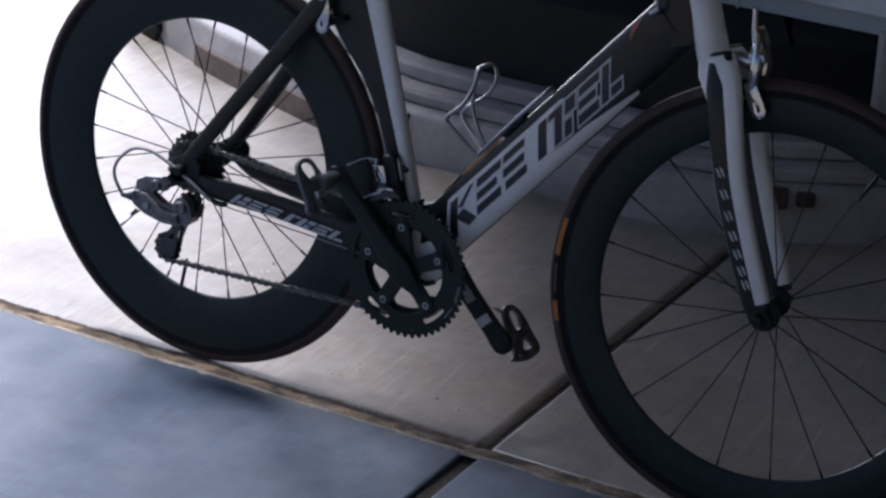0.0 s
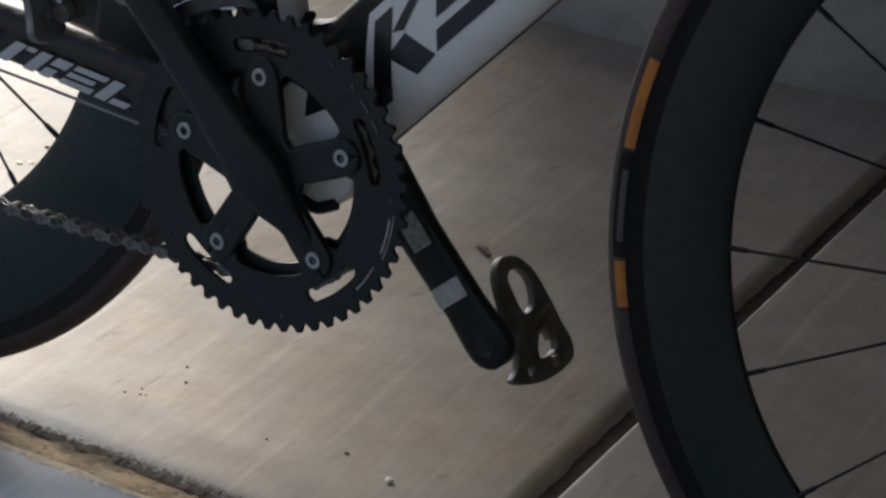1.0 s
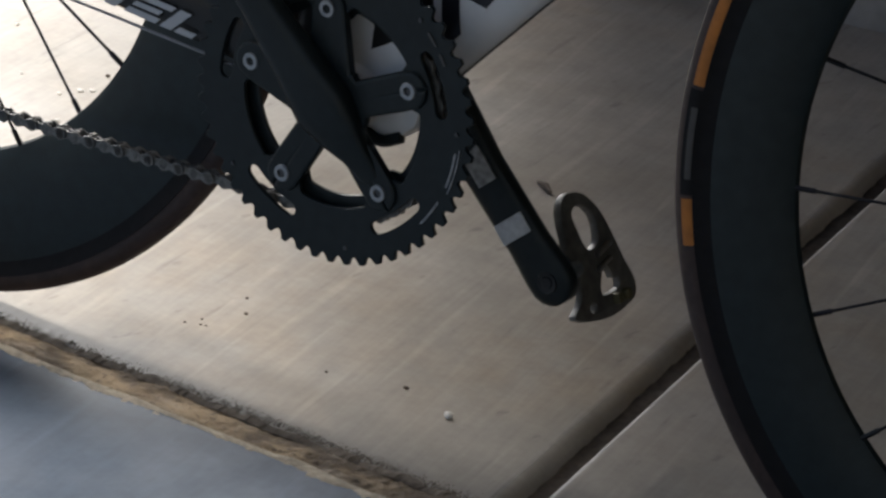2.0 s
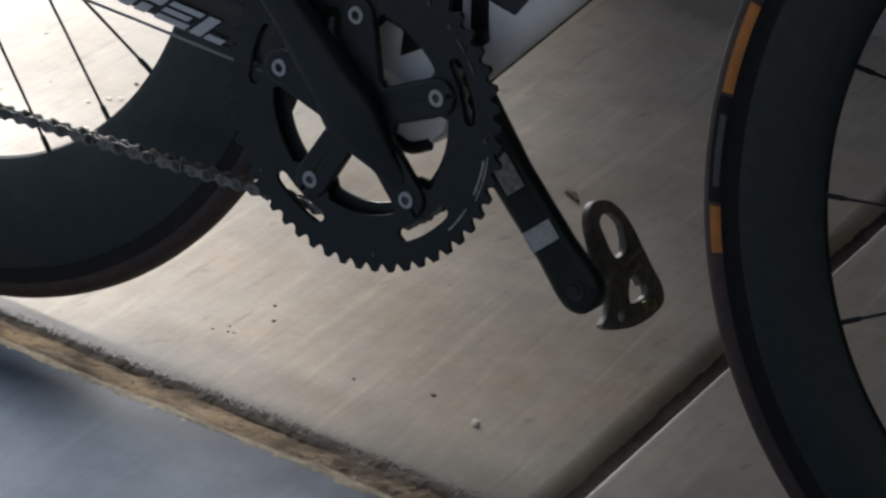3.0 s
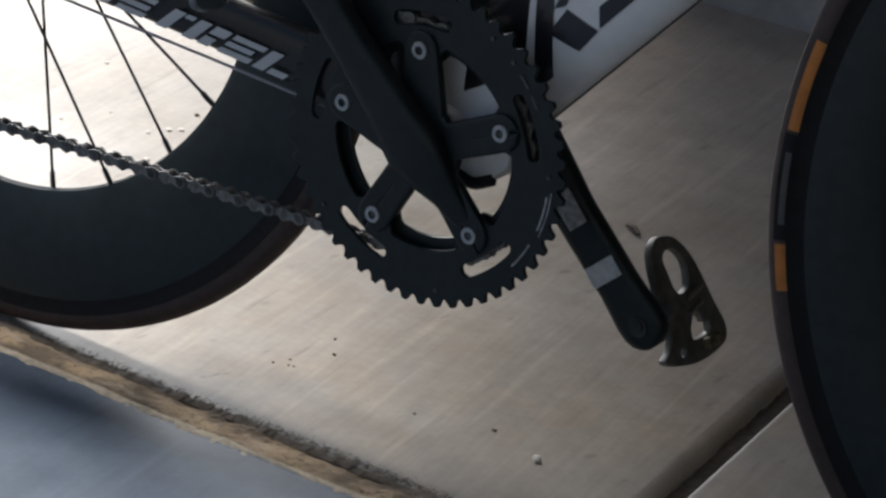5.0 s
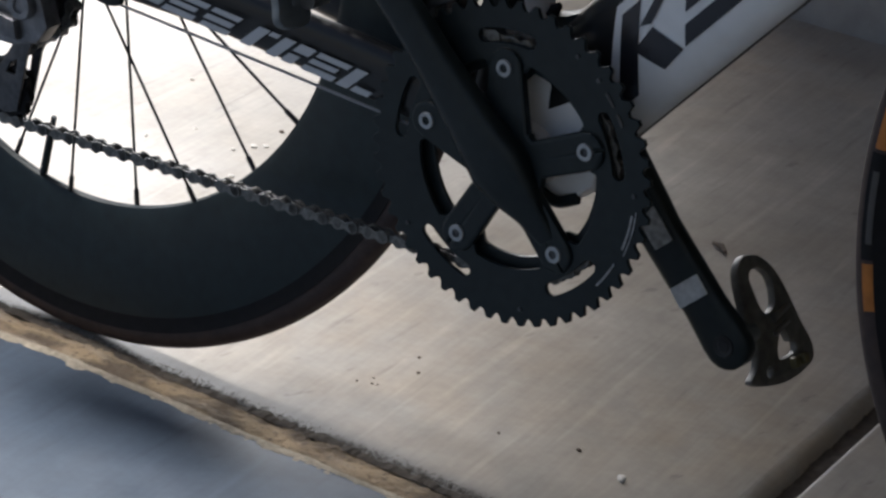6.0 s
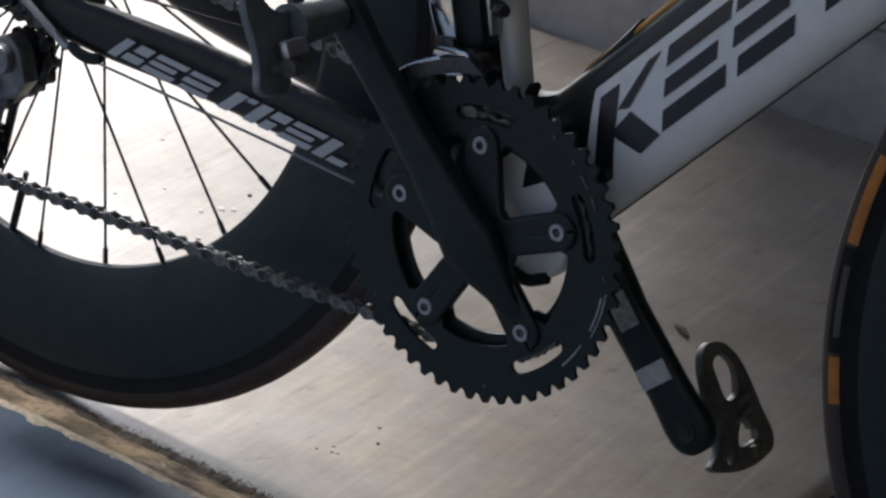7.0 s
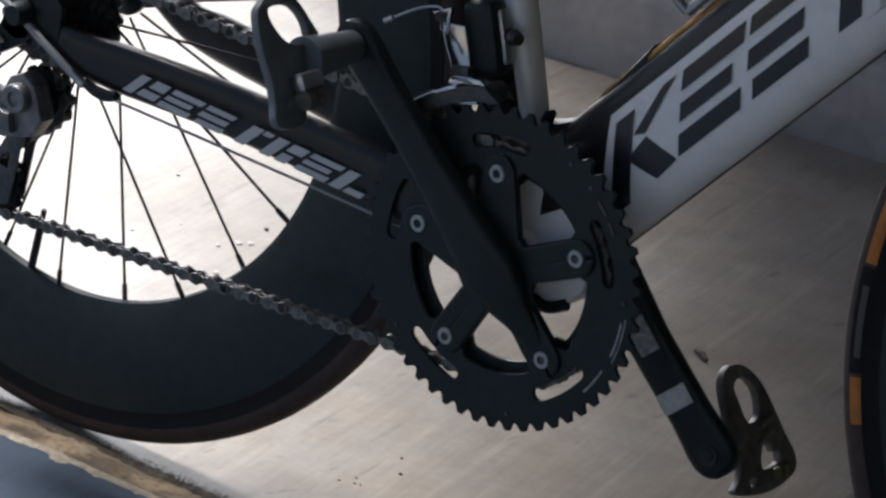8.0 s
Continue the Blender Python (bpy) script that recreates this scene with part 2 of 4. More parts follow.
def revolve(profile, centre=(0, 0, 0), normal=(0, 1, 0), steps=96, closed=True, bm=None):
    """A ring: profile points (radius, offset along the axis) turned about the axis."""
    bm2 = bmesh.new()
    rows = []
    for k in range(steps):
        a = 2 * math.pi * k / steps
        rows.append([bm2.verts.new((r * math.cos(a), r * math.sin(a), h)) for r, h in profile])
    n = len(profile)
    for k in range(steps):
        p, q = rows[k], rows[(k + 1) % steps]
        for j in range(n if closed else n - 1):
            i = (j + 1) % n
            bm2.faces.new((p[j], q[j], q[i], p[i]))
    bmesh.ops.remove_doubles(bm2, verts=bm2.verts, dist=1e-7)
    turn = Vector(normal).to_track_quat("Z", "Y").to_matrix().to_4x4()
    bmesh.ops.transform(bm2, matrix=Matrix.Translation(centre) @ turn, verts=bm2.verts)
    return join(bm, bm2)


def rod(points, radius, sides=10, bm=None, closed=False, caps=True):
    """A round rod along a line of points; radius is one number or one for each point."""
    pts = [Vector(p) for p in points]
    rad = list(radius) if isinstance(radius, (list, tuple)) else [radius] * len(pts)
    bm2 = bmesh.new()
    rows, up = [], None
    for k, p in enumerate(pts):
        a, b = pts[max(k - 1, 0)], pts[min(k + 1, len(pts) - 1)]
        d = (b - a).normalized()
        if up is None:
            up = d.orthogonal().normalized()
        up = (up - up.dot(d) * d).normalized()
        side = d.cross(up)
        rows.append([bm2.verts.new(p + rad[k] * (math.cos(t) * up + math.sin(t) * side))
                     for t in (2 * math.pi * j / sides for j in range(sides))])
    for p, q in zip(rows, rows[1:]):
        for j in range(sides):
            bm2.faces.new((p[j], p[(j + 1) % sides], q[(j + 1) % sides], q[j]))
    if caps:
        bm2.faces.new(rows[0][::-1])
        bm2.faces.new(rows[-1])
    return join(bm, bm2)


def smooth_path(points, per=8):
    """A Catmull-Rom line through the points."""
    p = [Vector(q) for q in points]
    p = [2 * p[0] - p[1]] + p + [2 * p[-1] - p[-2]]
    out = []
    for i in range(1, len(p) - 2):
        for s in range(per):
            t = s / per
            a, b, c, d = p[i - 1], p[i], p[i + 1], p[i + 2]
            out.append(0.5 * (2 * b + (c - a) * t + (2 * a - 5 * b + 4 * c - d) * t * t + (3 * b - a - 3 * c + d) * t ** 3))
    out.append(p[-2])
    return out


def loft(sections, bm=None, caps=True):
    """A skin over rings of points, all with the same count."""
    bm2 = bmesh.new()
    rows = [[bm2.verts.new(p) for p in s] for s in sections]
    n = len(rows[0])
    for p, q in zip(rows, rows[1:]):
        for j in range(n):
            bm2.faces.new((p[j], p[(j + 1) % n], q[(j + 1) % n], q[j]))
    if caps:
        bm2.faces.new(rows[0][::-1])
        bm2.faces.new(rows[-1])
    return join(bm, bm2)


def oval(centre, along, across, depth, width, n=24, sharp=1.0):
    """A ring of points: a rounded oval, depth along one direction and width along the other."""
    c, u, v = Vector(centre), Vector(along).normalized(), Vector(across).normalized()
    out = []
    for k in range(n):
        a = 2 * math.pi * k / n
        ca, sa = math.cos(a), math.sin(a)
        out.append(c + u * depth / 2 * math.copysign(abs(ca) ** sharp, ca) + v * width / 2 * math.copysign(abs(sa) ** sharp, sa))
    return out


def plate(loops, thick, bevel=0.0, bm=None, m=None):
    """A flat plate from closed outlines (u, v), holes included: u runs along x, v along z, and its thickness along y."""
    cu = bpy.data.curves.new("tmp", "CURVE")
    cu.dimensions, cu.fill_mode, cu.extrude, cu.bevel_depth, cu.bevel_resolution = "2D", "BOTH", max(thick / 2 - bevel, 0.0), bevel, 1
    for loop in loops:
        sp = cu.splines.new("POLY")
        sp.points.add(len(loop) - 1)
        for q, (u, v) in zip(sp.points, loop):
            q.co = (u, v, 0, 1)
        sp.use_cyclic_u = True
    ob = bpy.data.objects.new("tmp", cu)
    scene.collection.objects.link(ob)
    dg = bpy.context.evaluated_depsgraph_get()
    dg.update()
    me = bpy.data.meshes.new_from_object(ob.evaluated_get(dg))
    bpy.data.objects.remove(ob)
    bpy.data.curves.remove(cu)
    bm2 = bmesh.new()
    bm2.from_mesh(me)
    bpy.data.meshes.remove(me)
    bmesh.ops.remove_doubles(bm2, verts=bm2.verts, dist=1e-6)
    bmesh.ops.transform(bm2, matrix=(m if m is not None else Matrix()) @ Matrix.Rotation(radians(90), 4, "X"), verts=bm2.verts)
    return join(bm, bm2)


def ring_loop(r, n=72, centre=(0, 0)):
    return [(centre[0] + r * math.cos(2 * math.pi * k / n), centre[1] + r * math.sin(2 * math.pi * k / n)) for k in range(n)]


def gear_loop(teeth, root, tip, turn=0.0):
    """The outline of a toothed wheel, with rounded roots and narrow tips."""
    out = []
    for k in range(teeth):
        for f, r in ((-0.40, root), (-0.27, root + (tip - root) * 0.35), (-0.13, tip), (0.10, tip), (0.25, root + (tip - root) * 0.35), (0.40, root)):
            a = turn + 2 * math.pi * (k + f) / teeth
            out.append((r * math.cos(a), r * math.sin(a)))
    return out


def arc_slot(r0, r1, a0, a1, n=10):
    """A curved slot with round ends, angles in degrees."""
    mid, half = (r0 + r1) / 2, (r1 - r0) / 2
    out = []
    for k in range(n + 1):
        a = radians(a0 + (a1 - a0) * k / n)
        out.append((r1 * math.cos(a), r1 * math.sin(a)))
    for k in range(1, 6):
        a, q = radians(a1), math.pi * k / 6
        out.append(((mid + half * math.cos(q)) * math.cos(a) - half * math.sin(q) * math.sin(a), (mid + half * math.cos(q)) * math.sin(a) + half * math.sin(q) * math.cos(a)))
    for k in range(n, -1, -1):
        a = radians(a0 + (a1 - a0) * k / n)
        out.append((r0 * math.cos(a), r0 * math.sin(a)))
    for k in range(1, 6):
        a, q = radians(a0), math.pi * k / 6
        out.append(((mid - half * math.cos(q)) * math.cos(a) + half * math.sin(q) * math.sin(a), (mid - half * math.cos(q)) * math.sin(a) - half * math.sin(q) * math.cos(a)))
    return out


# The setting: ground, slabs, joints, and the added roof and walls of an open shelter.
def structure(ob, label, category):
    return tagged(ob, label=label, category=category, kind="structure")


structure(part("ground", box((400, 400, 0.2), (0, 0, -0.26)), SOIL), "bare pale ground around the concrete slabs", "ground")


def slab(name, outline, mat, soft, label, shoulder=0.0):
    """A concrete slab with tooled, rounded top edges; shoulder: a wider rounding of its second edge."""
    bm = bmesh.new()
    low = [bm.verts.new((x, y, -0.16)) for x, y in outline]
    high = [bm.verts.new((x, y, 0.0)) for x, y in outline]
    n = len(outline)
    top = bm.faces.new(high)
    bm.faces.new(low[::-1])
    for k in range(n):
        bm.faces.new((low[k], low[(k + 1) % n], high[(k + 1) % n], high[k]))
    rims = [bm.edges.get((high[k], high[(k + 1) % n])) for k in range(n)]
    if shoulder:
        bmesh.ops.bevel(bm, geom=[rims[1]], offset=shoulder, segments=8, affect="EDGES", profile=0.5)
        flat = max(bm.faces, key=lambda f: f.normal.z * f.calc_area())
        cut = max(flat.edges, key=lambda e: sum(v.co.x for v in e.verts))
        rims = [e for e in flat.edges if e != cut]
    bmesh.ops.bevel(bm, geom=rims, offset=soft, segments=5, affect="EDGES", profile=0.6)
    return structure(part(name, bm, mat, angle=60), label, "floor")


# Joint lines: one runs along the bicycle, the other crosses behind it.
def along(x):
    return -0.0165 + 0.0049 * x


def across(y):
    return 0.1445 - 0.1136 * y


W0, W1, S0, N1 = -4.4, 3.4, -2.2, 4.6
CROSS_E = across(N1)
slab("floor_slab", [(W0, along(W0) + 0.004), (across(0.0) - 0.006, along(0.14) + 0.004), (CROSS_E - 0.006, N1), (W0, N1)], CONCRETE, 0.0045,
     "pale broom-finished concrete floor slab with specks and stains", 0.016)
slab("floor_slab", [(across(0.0) + 0.010, along(0.16) + 0.004), (W1, along(W1) + 0.004), (W1, N1), (CROSS_E + 0.010, N1)], CONCRETE, 0.006,
     "dim pale concrete floor slab beyond the dark joint")
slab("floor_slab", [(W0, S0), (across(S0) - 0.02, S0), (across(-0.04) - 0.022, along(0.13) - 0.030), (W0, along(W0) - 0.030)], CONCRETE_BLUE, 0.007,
     "smooth blue-grey concrete slab with sky sheen tinted in")
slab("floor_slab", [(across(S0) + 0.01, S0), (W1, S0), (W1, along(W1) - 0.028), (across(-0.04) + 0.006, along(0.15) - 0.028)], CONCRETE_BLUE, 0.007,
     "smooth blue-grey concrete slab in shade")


def strip(name, p0, p1, width, z, rough, mat, label, steps=420, sag=0.0, lean=0.0, lanes=8, comb=1.0, wander=1.0):
    """A crumbly filling in a joint, uneven across and along; comb below 1 draws its crumbs out across the joint."""
    p0, p1 = Vector((*p0, z)), Vector((*p1, z))
    d = (p1 - p0).normalized()
    s = Vector((-d.y, d.x, 0))
    verts, faces = [], []
    for k in range(steps + 1):
        c = p0.lerp(p1, k / steps)
        for j in range(lanes + 1):
            q = c + s * width * (j / lanes - 0.5)
            e = Vector((q.x, q.y * comb, 0))
            h = noise.noise(e * 55) * rough + noise.noise(e * 170) * rough * 0.6 + noise.noise(e * 420) * rough * 0.45 + noise.noise(q * 9) * rough * 0.8 * wander
            u = 2 * j / lanes - 1
            h += noise.noise(Vector((q.x * 22, u * 0.6, 3))) * rough * 0.9 * wander - sag * u * u - lean * u
            verts.append((q.x, q.y, z + h))
    for k in range(steps):
        for j in range(lanes):
            a = k * (lanes + 1) + j
            faces.append((a, a + lanes + 1, a + lanes + 2, a + 1))
    bm = bmesh.new()
    me = bpy.data.meshes.new(name)
    me.from_pydata(verts, [], faces)
    bm.from_mesh(me)
    bpy.data.meshes.remove(me)
    return structure(part(name, bm, mat), label, "joint")


strip("joint_filling", (-2.0, along(-2.0) - 0.014), (1.6, along(1.6) - 0.014), 0.040, 0.0003, 0.0017, DIRT, "crumbling brown dirt filling the slab joint", 2400, 0.0016, 0.0008, 24)
strip("joint_dust", (-2.0, along(-2.0) - 0.032), (1.6, along(1.6) - 0.032), 0.018, 0.0004, 0.0013, DUST, "pale dust spilling over the slab edge", 2000, 0.0015, 0.0, 14)
strip("joint_filling", (across(-1.2) - 0.004, -1.2), (across(-0.045) - 0.006, -0.045), 0.030, -0.009, 0.0016, CRACK, "dark grit in the open slab joint")
strip("joint_filling", (across(0.0) + 0.002, 0.0), (across(1.12) + 0.002, 1.12), 0.022, -0.010, 0.0016, CRACK, "dark grit in the open slab joint")

# Dark strip for combed dirt, with the crack's shadow put into its colour.
strip("joint_dust", (-2.0, along(-2.0) + 0.0045), (across(0.0) - 0.012, along(0.13) + 0.0045), 0.015, 0.0004, 0.0014, CRUMB,
      "dark brown dirt and coloured-in crack shadow along the slab edge", 3600, 0.0016, 0.0010, 14, 0.22, 0.35)

# Dark crumbs combed over the rounded edge of the pale slab.
rng = random.Random(5)
bm = bmesh.new()
for k in range(3200):
    x = rng.uniform(-0.55, 0.14) if k % 3 else rng.uniform(-0.15, 0.13)
    y = along(x) + 0.006 + abs(rng.gauss(0, 0.0042))
    length, w, h = rng.uniform(0.002, 0.009), rng.uniform(0.0003, 0.0007), rng.uniform(0.0001, 0.0004)
    a = radians(98 + rng.gauss(0, 10))
    d, s = Vector((math.cos(a), math.sin(a), 0)), Vector((-math.sin(a), math.cos(a), 0))
    z = -0.0001
    c = Vector((x, y, z))
    low = [bm.verts.new(p) for p in (c - d * length / 2, c + s * w, c + d * length / 2, c - s * w)]
    top = bm.verts.new(c + Vector((0, 0, h)))
    bm.faces.new(low[::-1])
    for j in range(4):
        bm.faces.new((low[j], low[(j + 1) % 4], top))
tagged(part("edge_crumbs", bm, CRUMB), "dark crumbs of dirt along the slab edge", "dirt", kind="stuff")

# Shelter, added to shape the light: a roof on walls, open to the daylight on the west and part of the north side.
def roof_edge(y):
    """The oblique west edge of the unseen roof, slanted to place the floor's soft shade."""
    return -1.500 - 0.695 * (y - 0.265)


bm = bmesh.new()
ring = [bm.verts.new((x, y, 2.60)) for x, y in ((3.6, -3.2), (3.6, 2.5), (roof_edge(2.5), 2.5), (roof_edge(-3.2), -3.2))]
lid = bmesh.ops.extrude_face_region(bm, geom=[bm.faces.new(ring)])
bmesh.ops.translate(bm, vec=(0, 0, 0.12), verts=[v for v in lid["geom"] if isinstance(v, bmesh.types.BMVert)])
structure(part("ceiling", bm, ROOF_MAT), "unseen roof added to shape the shade on the floor", "ceiling")
# Walls added to keep light out of the dim eastern part.
structure(part("wall_east", box((0.15, 10.0, 2.75), (3.5, -0.3, 1.225)), WALL_PAINT), "plain wall added to block light from the east", "wall")
structure(part("wall_north", box((4.3, 0.15, 2.75), (1.35, 2.40, 1.225)), WALL_PAINT), "plain back wall added to block light from the north", "wall")


# The tub behind the bicycle: a faceted white base with stepped rails, a black skirt and a dark top.
PLAN = smooth_path([(-1.565, 1.435, 0), (-1.293, 1.291, 0), (-1.08, 1.205, 0), (-0.80, 1.108, 0), (-0.50, 1.095, 0), (-0.17, 1.102, 0), (0.01, 1.145, 0), (0.155, 1.23, 0), (0.6, 1.58, 0), (1.1, 2.0, 0)], 6)


def sweep(profile, name, mat, parent, label="", first=0, last=99):
    """A moulding along the tub's front: profile points (inward, height), closed."""
    secs = []
    for k, p in enumerate(PLAN):
        if k < first or k > last:
            continue
        d = (PLAN[min(k + 1, len(PLAN) - 1)] - PLAN[max(k - 1, 0)]).normalized()
        inward = Vector((-d.y, d.x, 0))
        secs.append([p + inward * u + Vector((0, 0, z)) for u, z in profile])
    return part(name, loft(secs), mat, parent, label, angle=40)


tub = sweep([(0.0, 0.0), (0.0, 0.088), (0.005, 0.096), (0.014, 0.100), (0.22, 0.100), (0.22, 0.0)], "garden_tub", PLINTH, None)
tagged(tub, "large garden tub with white base and black skirt", "tub")
sweep([(0.050, 0.101), (0.046, 0.105), (0.046, 0.120), (0.052, 0.126), (0.120, 0.126), (0.120, 0.101)], "rail", PLINTH, tub, "scuffed off-white lower rail", first=9)
sweep([(0.112, 0.127), (0.107, 0.131), (0.107, 0.152), (0.114, 0.159), (0.20, 0.159), (0.20, 0.127)], "rail", PLINTH, tub, "scuffed off-white upper rail", first=9)
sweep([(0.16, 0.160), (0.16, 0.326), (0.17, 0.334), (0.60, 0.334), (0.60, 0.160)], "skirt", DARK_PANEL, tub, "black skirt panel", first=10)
# Added brown strip: shading and stains low on the base, put into colour.
sweep([(0.0, 0.0005), (-0.006, 0.0005), (-0.006, 0.046), (-0.002, 0.050), (0.0, 0.050)], "shade_strip", BASE_SHADE, tub, "brown strip for the shading and stains at the base", 4, 15)
for x, y, w in ((-0.885, 1.130, 0.06), (-0.75, 1.097, 0.10), (-0.46, 1.092, 0.08)):
    part("slot", box((w, 0.012, 0.013), (x, y, 0.088), Matrix.Rotation(radians(-18 if x < -0.85 else 0), 4, "Z"), bevel=0.003), RUSTY, tub, "dark open slot")
part("end_block", plate([[(-0.07, 0.0), (0.055, 0.0), (0.075, 0.03), (0.06, 0.112), (0.02, 0.118), (-0.03, 0.075), (-0.07, 0.03)]], 0.14, 0.006, m=Matrix.Translation((-1.575, 1.505, 0.0)) @ Matrix.Rotation(radians(-28), 4, "Z")), DARK_PANEL, tub, "black wedge-shaped foot at the end")
part("end_block", box((0.15, 0.12, 0.125), (-1.665, 1.575, 0.0635), Matrix.Rotation(radians(-28), 4, "Z"), bevel=0.016, segments=4), HULL, tub, "pale end block")
part("bracket", box((0.095, 0.024, 0.040), (0.035, 1.152, 0.086), Matrix.Rotation(radians(24), 4, "Z"), bevel=0.005), RUSTY, tub, "rust-brown metal bracket")
part("bracket", box((0.035, 0.024, 0.026), (0.105, 1.190, 0.086), Matrix.Rotation(radians(28), 4, "Z"), bevel=0.005), RUSTY, tub, "rust-brown metal bracket")
part("post", box((0.10, 0.05, 0.216), (0.182, 1.395, 0.268), Matrix.Rotation(radians(32), 4, "Z"), bevel=0.008), PLINTH, tub, "beige corner post")
# Black panel above the skirt; its unseen height is added to block north-west light.
panel = part("light_blocker", box((0.91, 0.05, 2.20), (-0.745, 1.48, 1.4345), bevel=0.01), DARK_PANEL)
tagged(panel, "black panel on the garden tub, made tall to block light", "divider")
# Added black sheet that hides the lit back wall and keeps light out.
screen = part("dark_backdrop", box((1.9, 0.05, 2.5), (0.62, 2.27, 1.25), bevel=0.01), DARK_PANEL)
tagged(screen, "tall black sheet added to darken the view behind the cover", "screen")
bm = bmesh.new()
bmesh.ops.create_cube(bm, size=1.0)
bmesh.ops.scale(bm, vec=(1.2, 0.62, 0.24), verts=bm.verts)
bmesh.ops.bevel(bm, geom=bm.edges[:], offset=0.05, segments=6, affect="EDGES")
cover = part("padded_cover", bm, HULL)
cover.matrix_basis = pose(0.21, 1.76, 0.4545, 0, 0, 2)
tagged(cover, "pale blue-grey padded cover lying on the tub", "cover")


# The bicycle.
BB = Vector((0, 0, 0.264))
REAR = Vector((-0.4026, 0, 0.334))
STEER = radians(9.7)
HEAD = Vector((-math.cos(radians(73)), 0, math.sin(radians(73))))
AXIS = Vector((0.5428, 0, 0.3214))
TURN = Matrix.Translation(AXIS) @ Matrix.Rotation(STEER, 4, HEAD) @ Matrix.Translation(-AXIS)
FRONT = Vector((0.5804, 0, 0.334))
CRANK = radians(132.6)
bike = tagged(new("road_bicycle"), "black and white road bicycle with deep black carbon rims", "bicycle")
bike.empty_display_size = 0.1


def wheel(name, centre, inner, place, spokes, label, rear):
    """A deep-rimmed wheel: the rim, with its tyre, hub, spokes and nipples under it."""
    w = 0.0115
    prof = [(inner, 0.0), (inner + 0.0015, 0.0035), (inner + 0.008, 0.0068), (0.270 if inner < 0.25 else 0.285, 0.0098), (0.302, 0.0105), (0.3105, 0.0098),
            (0.3105, -0.0098), (0.302, -0.0105), (0.270 if inner < 0.25 else 0.285, -0.0098), (inner + 0.008, -0.0068), (inner + 0.0015, -0.0035)]
    rim = part(name, revolve(prof, (0, 0, 0), steps=160), CARBON_RIM, bike, label)
    rim.matrix_basis = place @ Matrix.Translation(centre)
    R = 0.3223
    tyre = [(R + w * math.cos(a), w * math.sin(a)) for a in (2 * math.pi * k / 20 for k in range(20))]
    t = part("tyre", revolve(tyre, steps=160), RUBBER, rim, "black tyre with a brownish worn tread")
    side = [(0.3085, 0.0101), (0.3125, 0.0102), (0.3165, 0.0110), (0.3195, 0.0118), (0.3195, 0.0100), (0.3165, 0.0086), (0.3125, 0.0064), (0.3085, 0.0064)]
    part("sidewall", revolve([(r, -h) for r, h in side], steps=160), RUBBER_SIDE, rim)
    # hub
    f0, f1 = (-0.024, 0.036) if rear else (-0.034, 0.034)
    hub = revolve([(0.0, -0.055), (0.009, -0.055), (0.009, f0 - 0.004), (0.024, f0 - 0.002), (0.024, f0 + 0.002), (0.012, f0 + 0.006), (0.012, f1 - 0.006),
                   (0.020, f1 - 0.002), (0.020, f1 + 0.002), (0.009, f1 + 0.004), (0.009, 0.055), (0.0, 0.055)], closed=False, steps=32)
    part("hub", hub, ALLOY_BLACK, rim, "black hub")
    for k in range(spokes):
        near = k % 2 == 0
        y = (f0 if near else f1)
        a = radians((-92.6 + 15.7 * k if k < 5 else -29.8 + 14.83 * (k - 4)) if rear else 150.9 + 18 * k)
        lean = 0.0
        if rear:
            lean = (0.80 if (k // 2) % 2 == 0 else -0.30) if near else -0.50
        p = Vector((0.022 * math.cos(a + lean), y, 0.022 * math.sin(a + lean)))
        q = Vector(((inner + 0.003) * math.cos(a), 0.002 if not near else -0.002, (inner + 0.003) * math.sin(a)))
        part("spoke", rod([p, q], 0.0011, 6), SPOKE_MAT, rim)
        d = (q - p).normalized()
        part("nipple", rod([q - d * 0.014, q], 0.0019, 6), SPOKE_MAT, rim)
    # valve stem
    a = radians(-100.2 if rear else 60.0)
    d = Vector((math.cos(a), 0, math.sin(a)))
    part("valve_stem", rod([d * (inner + 0.004), d * (inner - 0.034), d * (inner - 0.036), d * (inner - 0.048)], [0.0031, 0.0031, 0.0022, 0.0022], 10), ALLOY_BLACK, rim, "black valve stem")
    return rim


rear_wheel = wheel("rear_wheel", REAR, 0.2255, Matrix(), 24, "rear wheel with a very deep black carbon rim", True)
front_wheel = wheel("front_wheel", FRONT, 0.2562, TURN, 20, "front wheel with a deep black carbon rim", False)


def label_band(r0, r1, a0, a1, parent, mat, name, label, lift=0.0004):
    """A printed band on a tyre's sidewall, angles in degrees."""
    bm = bmesh.new()
    rows = []
    n = 14
    for k in range(n + 1):
        a = radians(a0 + (a1 - a0) * k / n)
        row = []
        for j in range(5):
            r = r0 + (r1 - r0) * j / 4
            h = math.sqrt(max(0.0115 ** 2 - (r - 0.3223) ** 2, 0)) + lift
            row.append(bm.verts.new((r * math.cos(a), -h, r * math.sin(a))))
        rows.append(row)
    for p, q in zip(rows, rows[1:]):
        for j in range(4):
            bm.faces.new((p[j], q[j], q[j + 1], p[j + 1]))
    return part(name, bm, mat, parent, label)


